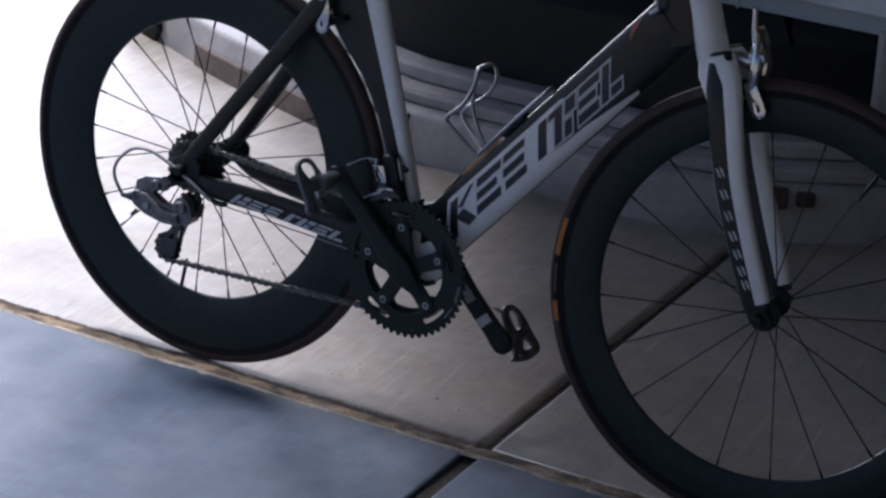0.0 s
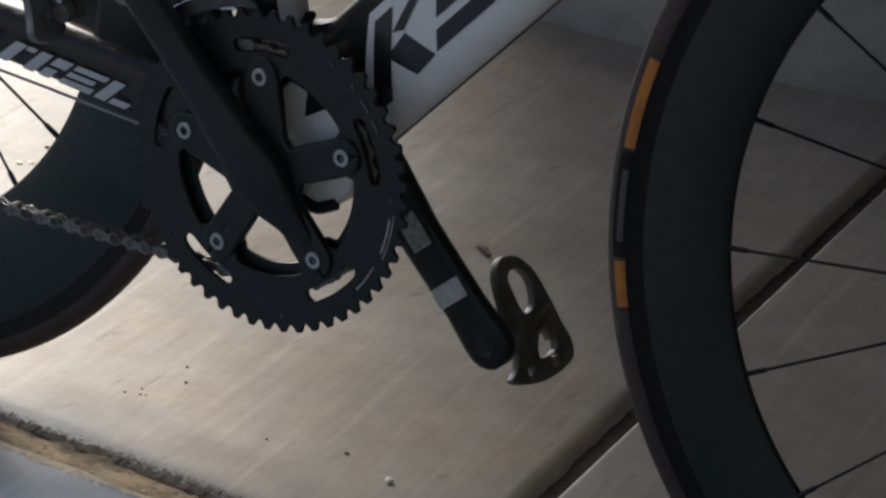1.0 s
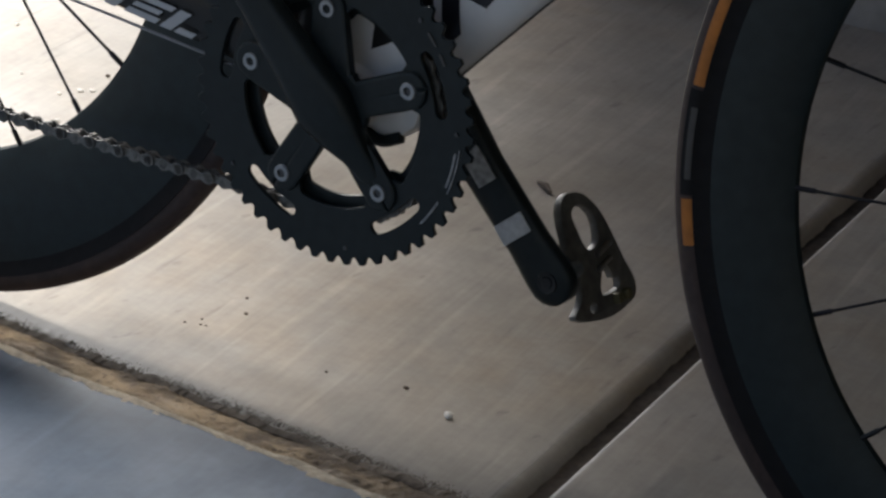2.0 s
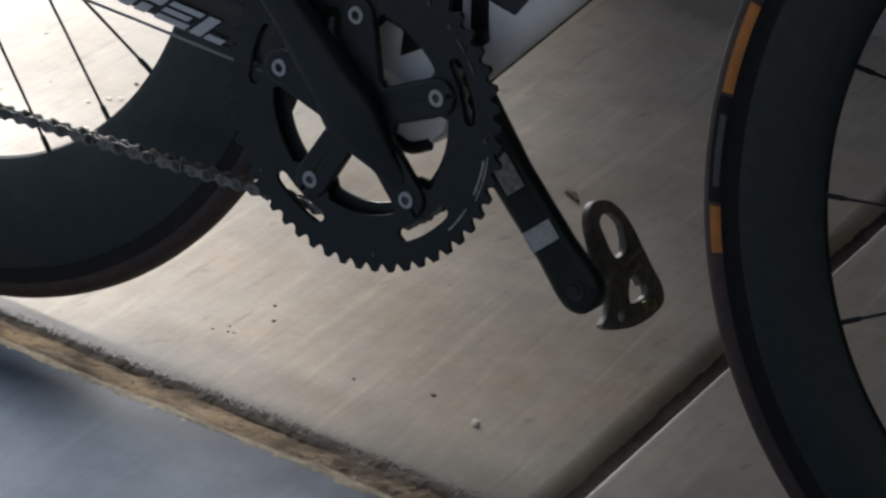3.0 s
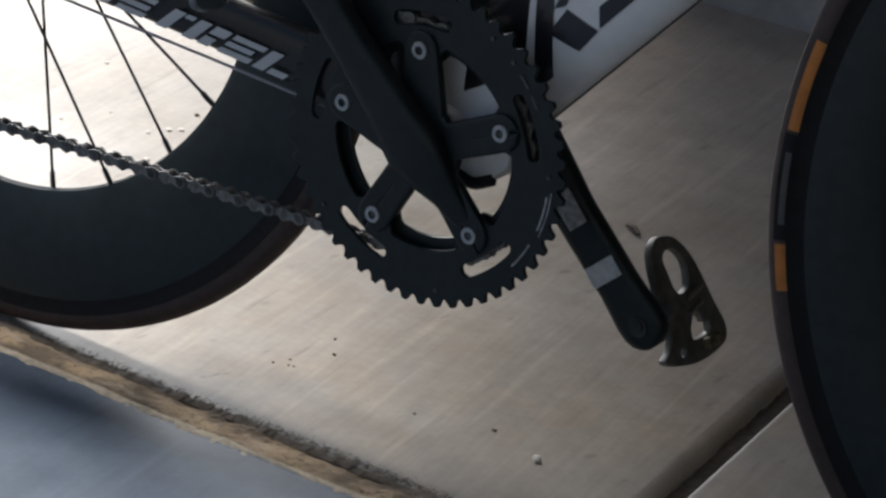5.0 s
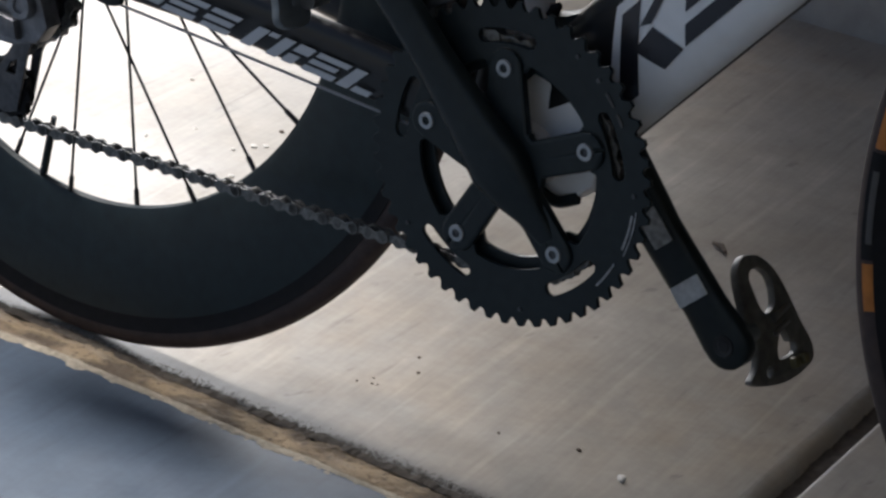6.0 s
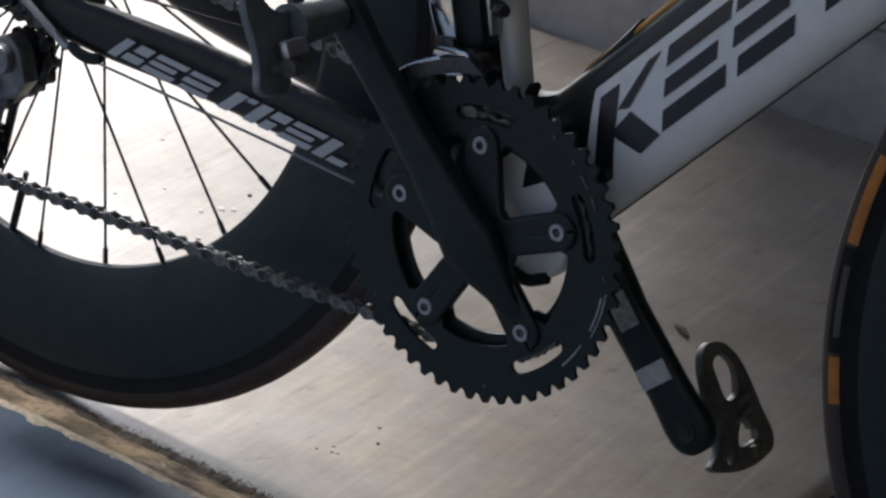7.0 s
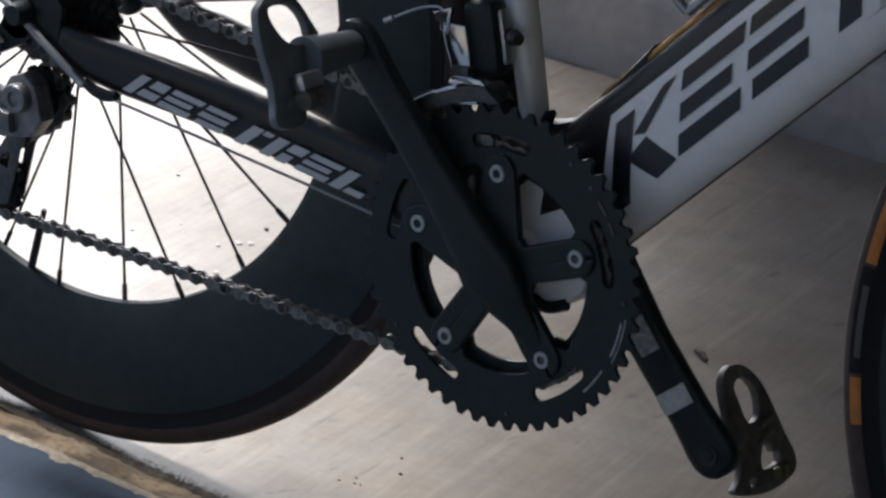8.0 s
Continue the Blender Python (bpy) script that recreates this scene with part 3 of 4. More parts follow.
for a0, a1, r0, r1, mat, name, label in (
        (166.4, 176.6, 0.3185, 0.3265, ORANGE, "tyre_label", "worn orange tyre label"),
        (189.2, 194.4, 0.3185, 0.3265, ORANGE, "tyre_label", "worn orange tyre label"),
        (177.0, 188.8, 0.3175, 0.3275, RUBBER_SIDE, "tyre_label", "dark printed tyre label"),
        (179.0, 187.0, 0.3205, 0.3245, GREY_PRINT, "tyre_print", "faint grey print")):
    label_band(r0, r1, a0, a1, front_wheel, mat, name, label, 0.0004 if name == "tyre_label" else 0.0009)

# Frame tubes.
Y = Vector((0, 1, 0))


def tube_between(points, depths, widths, sharp=0.8, n=28):
    """A tube along points in the frame's plane (x, y, z), deep in that plane and narrow across it."""
    pts = [Vector(p) for p in points]
    secs = []
    for k, p in enumerate(pts):
        d = (pts[min(k + 1, len(pts) - 1)] - pts[max(k - 1, 0)]).normalized()
        u = d.cross(Y).normalized()
        v = u.cross(d).normalized()
        secs.append(oval(p, u, v, depths[k], widths[k], n, sharp))
    return loft(secs)


DT0, DT1 = Vector((0.0239, 0, 0.3073)), Vector((0.3939, 0, 0.7203))
DTD = (DT1 - DT0).normalized()
DTN = Vector((-DTD.z, 0, DTD.x))  # towards the upper edge
DT_LEN = (DT1 - DT0).length
DEPTH, WIDTH = 0.087, 0.044
down_tube = part("down_tube", tube_between([DT0 - DTD * 0.030] + [DT0 + DTD * DT_LEN * k / 10 for k in range(11)], [DEPTH * 0.7] + [DEPTH] * 11, [WIDTH] * 12), BLACK_PAINT, bike,
                 "deep black down tube with a glossy upper edge")


def skin(u0, v0, outline, lift, name, mat, parent, label="", side=-1):
    """A thin painted shape on the down tube's side. outline: (along, up) in metres from the tube's lower end and its centre line."""
    def surface(s, h):
        c = max(-1.0, min(1.0, h / (DEPTH / 2)))
        t = abs(c) ** (1 / 0.8)
        y = side * WIDTH / 2 * max(1 - t * t, 0.0) ** 0.4
        return DT0 + DTD * s + DTN * h + Y * (y + side * lift)
    bm = plate([outline], 0.0)
    bmesh.ops.triangulate(bm, faces=bm.faces[:])
    for _ in range(5):
        long = [e for e in bm.edges if e.calc_length() > 0.009]
        if not long:
            break
        bmesh.ops.subdivide_edges(bm, edges=long, cuts=1, use_grid_fill=True)
        bmesh.ops.triangulate(bm, faces=[f for f in bm.faces if len(f.verts) > 3])
    for vert in bm.verts:
        vert.co = surface(u0 + vert.co.x, v0 + 0.0025 + vert.co.z)
    return part(name, bm, mat, parent, label, angle=80)


# The white lower panel narrows towards the head tube; the dark letter shapes stand on it.
skin(0, 0, [(-0.052, -0.012), (-0.052, -0.0452), (-0.012, -0.0455), (0.03, -0.0455), (0.15, -0.0455), (0.30, -0.0455), (0.44, -0.0440), (0.445, -0.040), (0.36, -0.031), (0.315, -0.026),
            (0.345, 0.020), (0.335, 0.0245), (0.20, 0.0245), (0.12, 0.0245), (0.072, 0.0245), (0.026, -0.022), (0.004, -0.014)], 0.0006, "white_panel", WHITE_PAINT, down_tube, "white painted side panel")

# A warm highlight on the tube's upper edge, modelled as a copper-coloured rod.
part("edge_glint", rod([DT0 + DTD * s + DTN * 0.0427 + Vector((0, -0.005, 0)) for s in (0.060, 0.07, 0.10, 0.14, 0.17, 0.215, 0.24)], [0.0006, 0.0026, 0.0032, 0.0032, 0.0030, 0.0022, 0.0006], 8), COPPER_GLINT, down_tube, "thin copper-coloured glint laid along the upper edge")

SLANT = 0.92


def glyph(s, width, low, high, bars, mat, lift, grow=0.0):
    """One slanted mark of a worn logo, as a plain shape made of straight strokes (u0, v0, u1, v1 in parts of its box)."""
    for u0, v0, u1, v1 in bars:
        pts = []
        for u, v in ((u0, v0), (u1, v0), (u1, v1), (u0, v1)):
            h = low + (high - low) * v + (grow if v == max(v0, v1) else -grow)
            x = s + width * u + (grow if u == max(u0, u1) else -grow) + SLANT * (h - low)
            pts.append((x, h))
        skin(0, 0, pts, lift, "logo_stroke", mat, down_tube)


STROKES = [
    [(0, 0, 0.30, 1)],
    [(0, 0, 1, 0.26), (0, 0.40, 0.84, 0.62), (0, 0.76, 1, 1)],
    [(0.1, 0, 1, 0.24), (0, 0.38, 0.9, 0.62), (0, 0.78, 0.9, 1)],
    [(0.30, 0, 0.66, 1), (0.72, 0.80, 1, 1)],
    [(0, 0, 0.36, 1), (0.50, 0, 0.86, 0.44), (0.50, 0.60, 1, 1)],
    [(0, 0, 1, 0.26), (0, 0.40, 0.84, 0.62), (0, 0.76, 1, 1)],
    [(0, 0, 0.36, 1), (0.46, 0, 1, 0.26)],
]
for k, (s, wide) in enumerate(((0.031, 0.060), (0.099, 0.057), (0.161, 0.055), (0.226, 0.054), (0.280, 0.046), (0.334, 0.046), (0.386, 0.044))):
    low, high = (-0.028 if k == 0 else -0.023), 0.018
    if k >= 4:
        glyph(s, wide, low, high, STROKES[k], DECAL_WHITE, 0.0009, 0.0032)
    glyph(s, wide, low, high, STROKES[k], DECAL_BLACK, 0.0014)
for wedge in ([(0.0660, -0.0045), (0.0765, -0.0258), (0.0970, -0.0235), (0.0880, -0.0005)], [(0.0800, 0.0050), (0.0885, 0.0015), (0.1310, 0.0185), (0.1180, 0.0185)]):
    skin(0, 0, wedge, 0.0014, "logo_stroke", DECAL_BLACK, down_tube)
skin(0, 0, [(0.262, -0.0265), (0.33, -0.0265), (0.43, -0.0265), (0.452, -0.026), (0.43, -0.033), (0.36, -0.030)], 0.0016, "stripe", DECAL_BLACK, down_tube, "dark swoosh stripe")
skin(0, 0, [(0.485, 0.020), (0.515, 0.030), (0.525, 0.034), (0.500, 0.036)], 0.0016, "red_patch", RED_PAINT, down_tube, "small red patch")

# Bottom bracket shell, seat tube, stays, head tube and top tube.
part("bottom_bracket_shell", revolve([(0, -0.036), (0.019, -0.036), (0.023, -0.032), (0.023, 0.032), (0.019, 0.036), (0, 0.036)], BB, closed=False, steps=40), WHITE_PAINT, bike)


def seat_x(z):
    """The front edge of the seat tube."""
    return -0.0085 - (z - 0.353) * 0.268


def nose(z):
    """Depth and width of the seat tube's white front."""
    if z < 0.345:
        t = (0.345 - z) / 0.07
        return 0.016 + 0.018 * t, 0.024 + 0.014 * t
    return 0.016 + max(z - 0.36, 0) * 0.075, 0.024


zs = [0.275, 0.29, 0.305, 0.325, 0.345, 0.37] + [0.42 + 0.055 * k for k in range(8)]
secs, secs2 = [], []
for z in zs:
    f, (deep, wide) = seat_x(z), nose(z)
    secs.append(oval((f - deep * 0.5, 0, z), (1, 0, 0), Y, deep, wide, 24, 0.85))
    reach = math.sqrt(max(0.343 ** 2 - (z - REAR.z) ** 2, 0)) + REAR.x
    back = max(reach, f - deep - 0.085)
    fr = f - deep * 0.45
    secs2.append(oval(((fr + back) / 2, 0, z), (1, 0, 0), Y, max(fr - back, 0.012), 0.0225, 24, 0.75))
part("seat_tube", loft(secs), WHITE_PAINT, bike, "white front of the seat tube")
part("seat_tube_fairing", loft(secs2), BLACK_PAINT, bike, "black rear part of the seat tube, close to the tyre")
part("white_junction", plate([[(-0.026, 0.268), (-0.016, 0.250), (0.000, 0.244), (0.032, 0.244), (0.046, 0.258), (0.051, 0.283), (0.056, 0.300), (0.048, 0.312), (0.036, 0.314), (0.0250, 0.306), (0.0088, 0.2960), (0.0078, 0.313), (0.004, 0.318), (-0.006, 0.345), (-0.026, 0.345)]],
                             0.0450, 0.004), WHITE_PAINT, bike, "white moulded joint of the tubes at the crank axle")
part("cable_guide", rod(smooth_path([(0.004, -0.014, 0.250), (0.012, -0.022, 0.243), (0.026, -0.024, 0.240), (0.040, -0.022, 0.246)], 5), 0.0042, 10), ALLOY_BLACK, bike, "black cable guide under the crank axle")
part("frame_fillet", plate([[(-0.008, 0.330), (-0.005, 0.346), (0.000, 0.352), (0.010, 0.355), (0.020, 0.360), (0.029, 0.368), (0.042, 0.385), (0.062, 0.412), (0.062, 0.380), (0.034, 0.330)]], 0.020, 0.005), CARBON_RIM, bike, "black curved joint of seat tube and down tube")


part("cable_clip", rod([(0.001, -0.014, 0.358), (0.003, -0.014, 0.364), (0.006, -0.014, 0.366)], [0.0045, 0.0040, 0.0025], 10), RUBBER_SIDE, bike, "small black cable clip")


def stay(points, depth, width, name, label, mat=BLACK_PAINT):
    pts = smooth_path(points, 5)
    n = len(pts)
    m = len(depth) - 1
    d = [depth[min(int(m * k / (n - 1)), m - 1)] * (1 - f) + depth[min(int(m * k / (n - 1)), m - 1) + 1] * f
         for k in range(n) for f in (m * k / (n - 1) - min(int(m * k / (n - 1)), m - 1),)]
    w = [width[0] + (width[1] - width[0]) * k / (n - 1) for k in range(n)]
    return part(name, tube_between(pts, d, w, 0.75, 20), mat, bike, label)


for side in (-1, 1):
    stay([(-0.035, side * 0.030, 0.278), (-0.11, side * 0.036, 0.2925), (-0.18, side * 0.041, 0.3005), (-0.25, side * 0.046, 0.307), (-0.325, side * 0.056, 0.3125), (-0.362, side * 0.061, 0.3165), (-0.402, side * 0.064, 0.333)],
         (0.041, 0.040, 0.038, 0.0368, 0.036, 0.030, 0.020), (0.020, 0.012), "chain_stay", "deep black chain stay")
    stay([(-0.398, side * 0.064, 0.345), (-0.348, side * 0.058, 0.414), (-0.269, side * 0.042, 0.525), (-0.205, side * 0.026, 0.617), (-0.158, side * 0.012, 0.690)],
         (0.023, 0.031), (0.014, 0.018), "seat_stay", "black aero seat stay")
    part("dropout", plate([[(-0.425, 0.318), (-0.412, 0.312), (-0.392, 0.318), (-0.372, 0.318), (-0.370, 0.345), (-0.385, 0.362), (-0.405, 0.356), (-0.420, 0.345)]], 0.006, 0.0008,
                          m=Matrix.Translation((0, side * 0.066, 0))), ALLOY_BLACK, bike)
part("head_tube", rod([AXIS + Vector((0.022, 0, 0)) + HEAD * h for h in (0.375, 0.40, 0.45, 0.50, 0.56)], [0.0235, 0.0235, 0.0225, 0.022, 0.022], 28), WHITE_PAINT, bike, "white head tube")
part("head_fairing", loft([oval((0.402, 0, 0.690), (1, 0, 0.3), Y, 0.08, 0.042, 24), oval((0.402, 0, 0.735), (1, 0, 0.3), Y, 0.100, 0.042, 24), oval((0.388, 0, 0.80), (1, 0, 0.3), Y, 0.07, 0.036, 24)]),
     BLACK_PAINT, bike, "black moulded junction behind the head tube")
part("top_tube", tube_between([(0.37, 0, 0.815), (0.2, 0, 0.803), (0.0, 0, 0.785), (-0.15, 0, 0.770)], [0.045, 0.04, 0.038, 0.04], [0.036, 0.034, 0.03, 0.03]), BLACK_PAINT, bike, "black top tube")

# Chain stay logo strokes: plain slanted bars.
for k in range(7):
    x, z, y = -0.312 + 0.0286 * k, 0.3020 - 0.00358 * k, -0.0655 + 0.0026 * k
    for u0, v0, u1, v1 in STROKES[k] + ([(0.42, 0.08, 1.0, 0.42), (0.50, 0.58, 0.98, 1)] if k == 0 else []):
        quad = [(0.0255 * u + 0.85 * 0.0165 * v, 0.0165 * v) for u, v in ((u0, v0), (u1, v0), (u1, v1), (u0, v1))]
        m = Matrix.Translation((x, y, z)) @ Matrix.Rotation(radians(5.0), 4, "Z") @ Matrix.Rotation(radians(7.0), 4, "Y")
        part("logo_stroke", plate([quad], 0.0006, m=m), DECAL_WHITE, bike, "pale grey logo stroke")

# Fork, turned with the front wheel: black blades with white fronts.
def in_fork(ob):
    ob.matrix_basis = TURN @ ob.matrix_basis
    return ob


LEAN = Vector((0.022, 0, 0))


def blade_deep(u):
    """Depth of a fork blade, from its crown (0) to its tip (1)."""
    return min(0.034 + 0.070 * u, 0.054 - 0.016 * u)


for side in (-1, 1):
    spine = smooth_path([(0.470, side * 0.020, 0.692), (0.479, side * 0.034, 0.665), (0.492, side * 0.050, 0.62), (0.512, side * 0.056, 0.53), (0.541, side * 0.057, 0.44), (0.566, side * 0.056, 0.372), (0.577, side * 0.055, 0.345)], 5)
    n = len(spine)
    blade = in_fork(part("fork_blade", tube_between(spine, [blade_deep(k / (n - 1)) for k in range(n)], [0.022 - 0.007 * k / (n - 1) for k in range(n)], 0.7, 24), BLACK_PAINT, bike, "black fork blade with a white front"))
    secs = []
    for k, p in enumerate(spine[: n - 2]):
        d = (spine[min(k + 1, n - 1)] - spine[max(k - 1, 0)]).normalized()
        u = d.cross(Y).normalized()
        if u.x < 0:
            u = -u
        deep, wide = blade_deep(k / (n - 1)), 0.022 - 0.007 * k / (n - 1)
        u0 = k / (n - 1)
        share = (0.030 - 0.007 * u0 + 0.012 * max(0.0, 1 - u0 / 0.35)) / deep
        secs.append(oval(p + u * deep * (0.53 - share / 2), u, Y, deep * share, wide + 0.0030, 20, 0.75))
    part("white_front", loft(secs), WHITE_PAINT, blade, "white painted fork front")
    part("fork_tip", plate([[(0.562, 0.352), (0.580, 0.352), (0.596, 0.336), (0.592, 0.322), (0.574, 0.320), (0.570, 0.334)]], 0.008, 0.001, m=Matrix.Translation((0, side * 0.055, 0))), ALLOY_BLACK, blade, "black fork tip")
    if side < 0:
        for k in range(7):
            t = 15 + k * 1.6
            i = int(t)
            p = spine[i].lerp(spine[i + 1], t - i)
            m = Matrix.Translation(p + Vector((-0.016 + 0.0006 * k, -0.0112, 0.004))) @ Matrix.Rotation(radians(62), 4, "Y")
            part("logo_stroke", plate([[(-0.008, 0.001), (0.005, 0.001), (0.009, 0.004), (-0.004, 0.004)], [(-0.007, 0.007), (0.006, 0.007), (0.009, 0.010), (-0.004, 0.010)]], 0.001, m=m), STICKER, blade)
in_fork(part("fork_crown", loft([oval(LEAN + AXIS + HEAD * 0.374, (1, 0, 0.3), Y, 0.048, 0.048, 24), oval(LEAN + AXIS + HEAD * 0.356 + Vector((0.004, 0, 0)), (1, 0, 0.3), Y, 0.060, 0.080, 24), oval(LEAN + AXIS + HEAD * 0.312 + Vector((0.010, 0, 0)), (1, 0, 0.3), Y, 0.052, 0.100, 24)]), WHITE_PAINT, bike, "white fork crown"))
for side in (-1, 1):
    in_fork(part("axle_nut", revolve([(0, 0), (0.008, 0), (0.009, 0.004), (0.007, 0.012), (0.0, 0.012)], (FRONT.x, side * 0.060, FRONT.z), (0, side, 0), closed=False, steps=20), ALLOY_BLACK, bike))
    part("axle_nut", revolve([(0, 0), (0.009, 0), (0.010, 0.005), (0.007, 0.014), (0.0, 0.014)], (REAR.x, side * 0.069, REAR.z), (0, side, 0), closed=False, steps=20), ALLOY_BLACK, bike)

# Brakes.
def brake(name, base, place, label):
    b = part(name, rod([base + Vector((-0.012, 0, 0.004)), base + Vector((0.020, 0, 0.004))], 0.011, 16), CHROME, bike, label)
    b.matrix_basis = place
    for side in (-1, 1):
        arm = smooth_path([base + Vector((0.014, side * 0.004, 0.052)), base + Vector((0.020, side * 0.016, 0.028)), base + Vector((0.022, side * 0.024, 0.004)),
                           base + Vector((0.020, side * 0.022, -0.022)), base + Vector((0.016, side * 0.019, -0.044))], 4)
        part("brake_arm", rod(arm, [0.0065 + 0.0025 * math.sin(k / 5) for k in range(len(arm))], 10), CHROME, b, "polished brake arm")
        shoe = plate([[(-0.012, 0.020), (0.000, 0.026), (0.010, 0.010), (0.021, -0.012), (0.021, -0.019), (0.015, -0.024), (0.007, -0.022), (0.000, -0.012), (-0.008, 0.004)], [(0.006, -0.006), (0.011, -0.004), (0.015, -0.012), (0.014, -0.017), (0.010, -0.016)]], 0.009, 0.0015,
                     m=Matrix.Translation(base + Vector((0.022, side * 0.024, -0.044))))
        part("shoe_holder", shoe, CHROME, b, "slotted polished shoe holder")
        part("brake_pad", box((0.050, 0.009, 0.011), base + Vector((0.020, side * 0.016, -0.056)), bevel=0.002), RUBBER_SIDE, b, "black rubber pad")
    part("cable_bolt", rod([base + Vector((0.010, -0.016, 0.018)), base + Vector((0.034, -0.020, 0.020))], 0.0095, 6), CHROME, b)
    part("barrel_adjuster", rod([base + Vector((0.016, -0.016, 0.036)), base + Vector((0.014, -0.018, 0.050)), base + Vector((0.012, -0.020, 0.054)), base + Vector((0.010, -0.022, 0.085))], [0.0065, 0.006, 0.0045, 0.0035], 12), CHROME, b)
    return b


brake("front_brake", Vector((0.500, 0, 0.680)), TURN, "polished metal front brake caliper")
brake("rear_brake", Vector((-0.178, 0, 0.668)), Matrix.Translation((-0.178, 0, 0.668)) @ Matrix.Rotation(math.pi, 4, "Z") @ Matrix.Rotation(radians(24), 4, "Y") @ Matrix.Translation((0.178, 0, -0.668)), "polished metal rear brake caliper")
part("brake_cable", rod(smooth_path([(0.492, -0.022, 0.765), (0.494, -0.022, 0.79), (0.48, -0.02, 0.84), (0.42, -0.02, 0.90)], 6), 0.0022, 8), CABLE, bike, "grey cable housing")
part("shift_cable", rod(smooth_path([(0.372, -0.026, 0.740), (0.376, -0.034, 0.77), (0.392, -0.036, 0.80), (0.40, -0.03, 0.86)], 6), 0.0024, 8), CABLE, bike, "pale grey cable housing")
part("cable_stop", rod([(0.362, -0.026, 0.731), (0.377, -0.028, 0.742)], 0.004, 10), ALLOY, bike)

# Bottle cage on the down tube.
cb = DT0 + DTD * 0.175 + DTN * (DEPTH / 2 + 0.006)


def cage_pt(s, h, y):
    return cb + DTD * s + DTN * h + Y * y


cage = part("bottle_cage", rod(smooth_path([cage_pt(-0.020, 0.0, -0.010), cage_pt(0.05, 0.001, -0.011), cage_pt(0.13, 0.001, -0.011), cage_pt(0.145, 0.002, -0.004), cage_pt(0.145, 0.002, 0.004), cage_pt(0.13, 0.001, 0.011), cage_pt(0.05, 0.001, 0.011), cage_pt(-0.020, 0.0, 0.010)], 5), 0.0032, 10),
            ALLOY, bike, "bare alloy wire bottle cage")
for side in (-1, 1):
    part("cage_wire", rod(smooth_path([cage_pt(-0.020, 0.0, side * 0.010), cage_pt(-0.021, 0.030, side * 0.016), cage_pt(-0.020, 0.062, side * 0.020), cage_pt(-0.010, 0.070, side * 0.026),
                                       cage_pt(0.030, 0.066, side * 0.036), cage_pt(0.062, 0.075, side * 0.034), cage_pt(0.078, 0.090, side * 0.020), cage_pt(0.070, 0.096, side * 0.006), cage_pt(0.060, 0.094, 0.0)], 5), 0.0030, 10), ALLOY, cage)
part("cage_wire", rod(smooth_path([cage_pt(0.058, 0.094, 0.0), cage_pt(0.03, 0.080, 0.012), cage_pt(0.0, 0.055, 0.018), cage_pt(-0.016, 0.002, 0.012)], 5), 0.0028, 10), ALLOY, cage)
part("cage_mount", box((0.05, 0.022, 0.008), cage_pt(0.06, -0.003, 0), Matrix.Rotation(-math.atan2(DTD.z, DTD.x), 4, "Y"), 0.002), ALLOY_BLACK, cage)

# Crankset.
ca, sa = math.cos(CRANK), math.sin(CRANK)
ARM = Vector((ca, 0, sa))


def at_bb(y):
    return Matrix.Translation(BB + Vector((0, y, 0)))


deg = math.degrees(CRANK)
bolts = [deg + a for a in (36, 108, 180, -108, -36)]
slots = []
for k in range(5):
    mid = bolts[k]
    slots.append(arc_slot(0.0800, 0.0905, mid - 12, mid + 12))
for b in bolts:
    slots.append([(0.065 * math.cos(radians(b)) + x, 0.065 * math.sin(radians(b)) + z) for x, z in ring_loop(0.0045, 16)])


def flower(r_arm, r_gap, half):
    """The inner outline of a chainring: full near the bolts, cut away between them."""
    out = []
    for k in range(180):
        a = 2 * k
        near = min(abs((a - b + 180) % 360 - 180) for b in bolts)
        t = max(0.0, min(1.0, (near - half) / 7))
        t = t * t * (3 - 2 * t)
        r = r_arm + (r_gap - r_arm) * t
        out.append((r * math.cos(radians(a)), r * math.sin(radians(a))))
    return out


outer = part("outer_chainring", plate([gear_loop(53, 0.1032, 0.1085, CRANK), flower(0.058, 0.0705, 8)] + slots, 0.0035, 0.0006, m=at_bb(-0.0460)), ALLOY_BLACK, bike, "large black toothed chainring", smooth=False)
inner_ring = part("inner_chainring", plate([gear_loop(39, 0.0755, 0.0805, CRANK + 0.05), flower(0.0565, 0.0640, 8)], 0.0034, 0.0006, m=at_bb(-0.0385)), ALLOY_BLACK, bike, "small black chainring behind the large one", smooth=False)
# worn gold marks and pale print on the large ring
for a0, a1, r0, r1, mat in ((deg - 93, deg - 88, 0.0955, 0.0975, GREY_PRINT), (deg - 101, deg - 97, 0.0955, 0.0975, GREY_PRINT), (deg - 150, deg - 136, 0.0965, 0.0980, STICKER_DIM),
                            (deg - 170, deg - 158, 0.0965, 0.0978, STICKER_DIM), (deg - 152, deg - 134, 0.0995, 0.1005, STICKER_DIM)):
    part("ring_print", plate([arc_slot(r0, r1, a0, a1, 6)], 0.0006, m=at_bb(-0.0482)), mat, outer)
for a in (deg - 70, deg - 82, deg - 128, deg + 88, deg + 150):
    part("ring_pin", revolve([(0, 0), (0.0015, 0), (0.0015, 0.001), (0, 0.001)], BB + Vector((0.097 * math.cos(radians(a)), -0.0478, 0.097 * math.sin(radians(a)))), (0, -1, 0), closed=False, steps=12), STEEL_DARK, outer, "small rivet")

# spider: five arms from the crank's hub
spider_outline = []
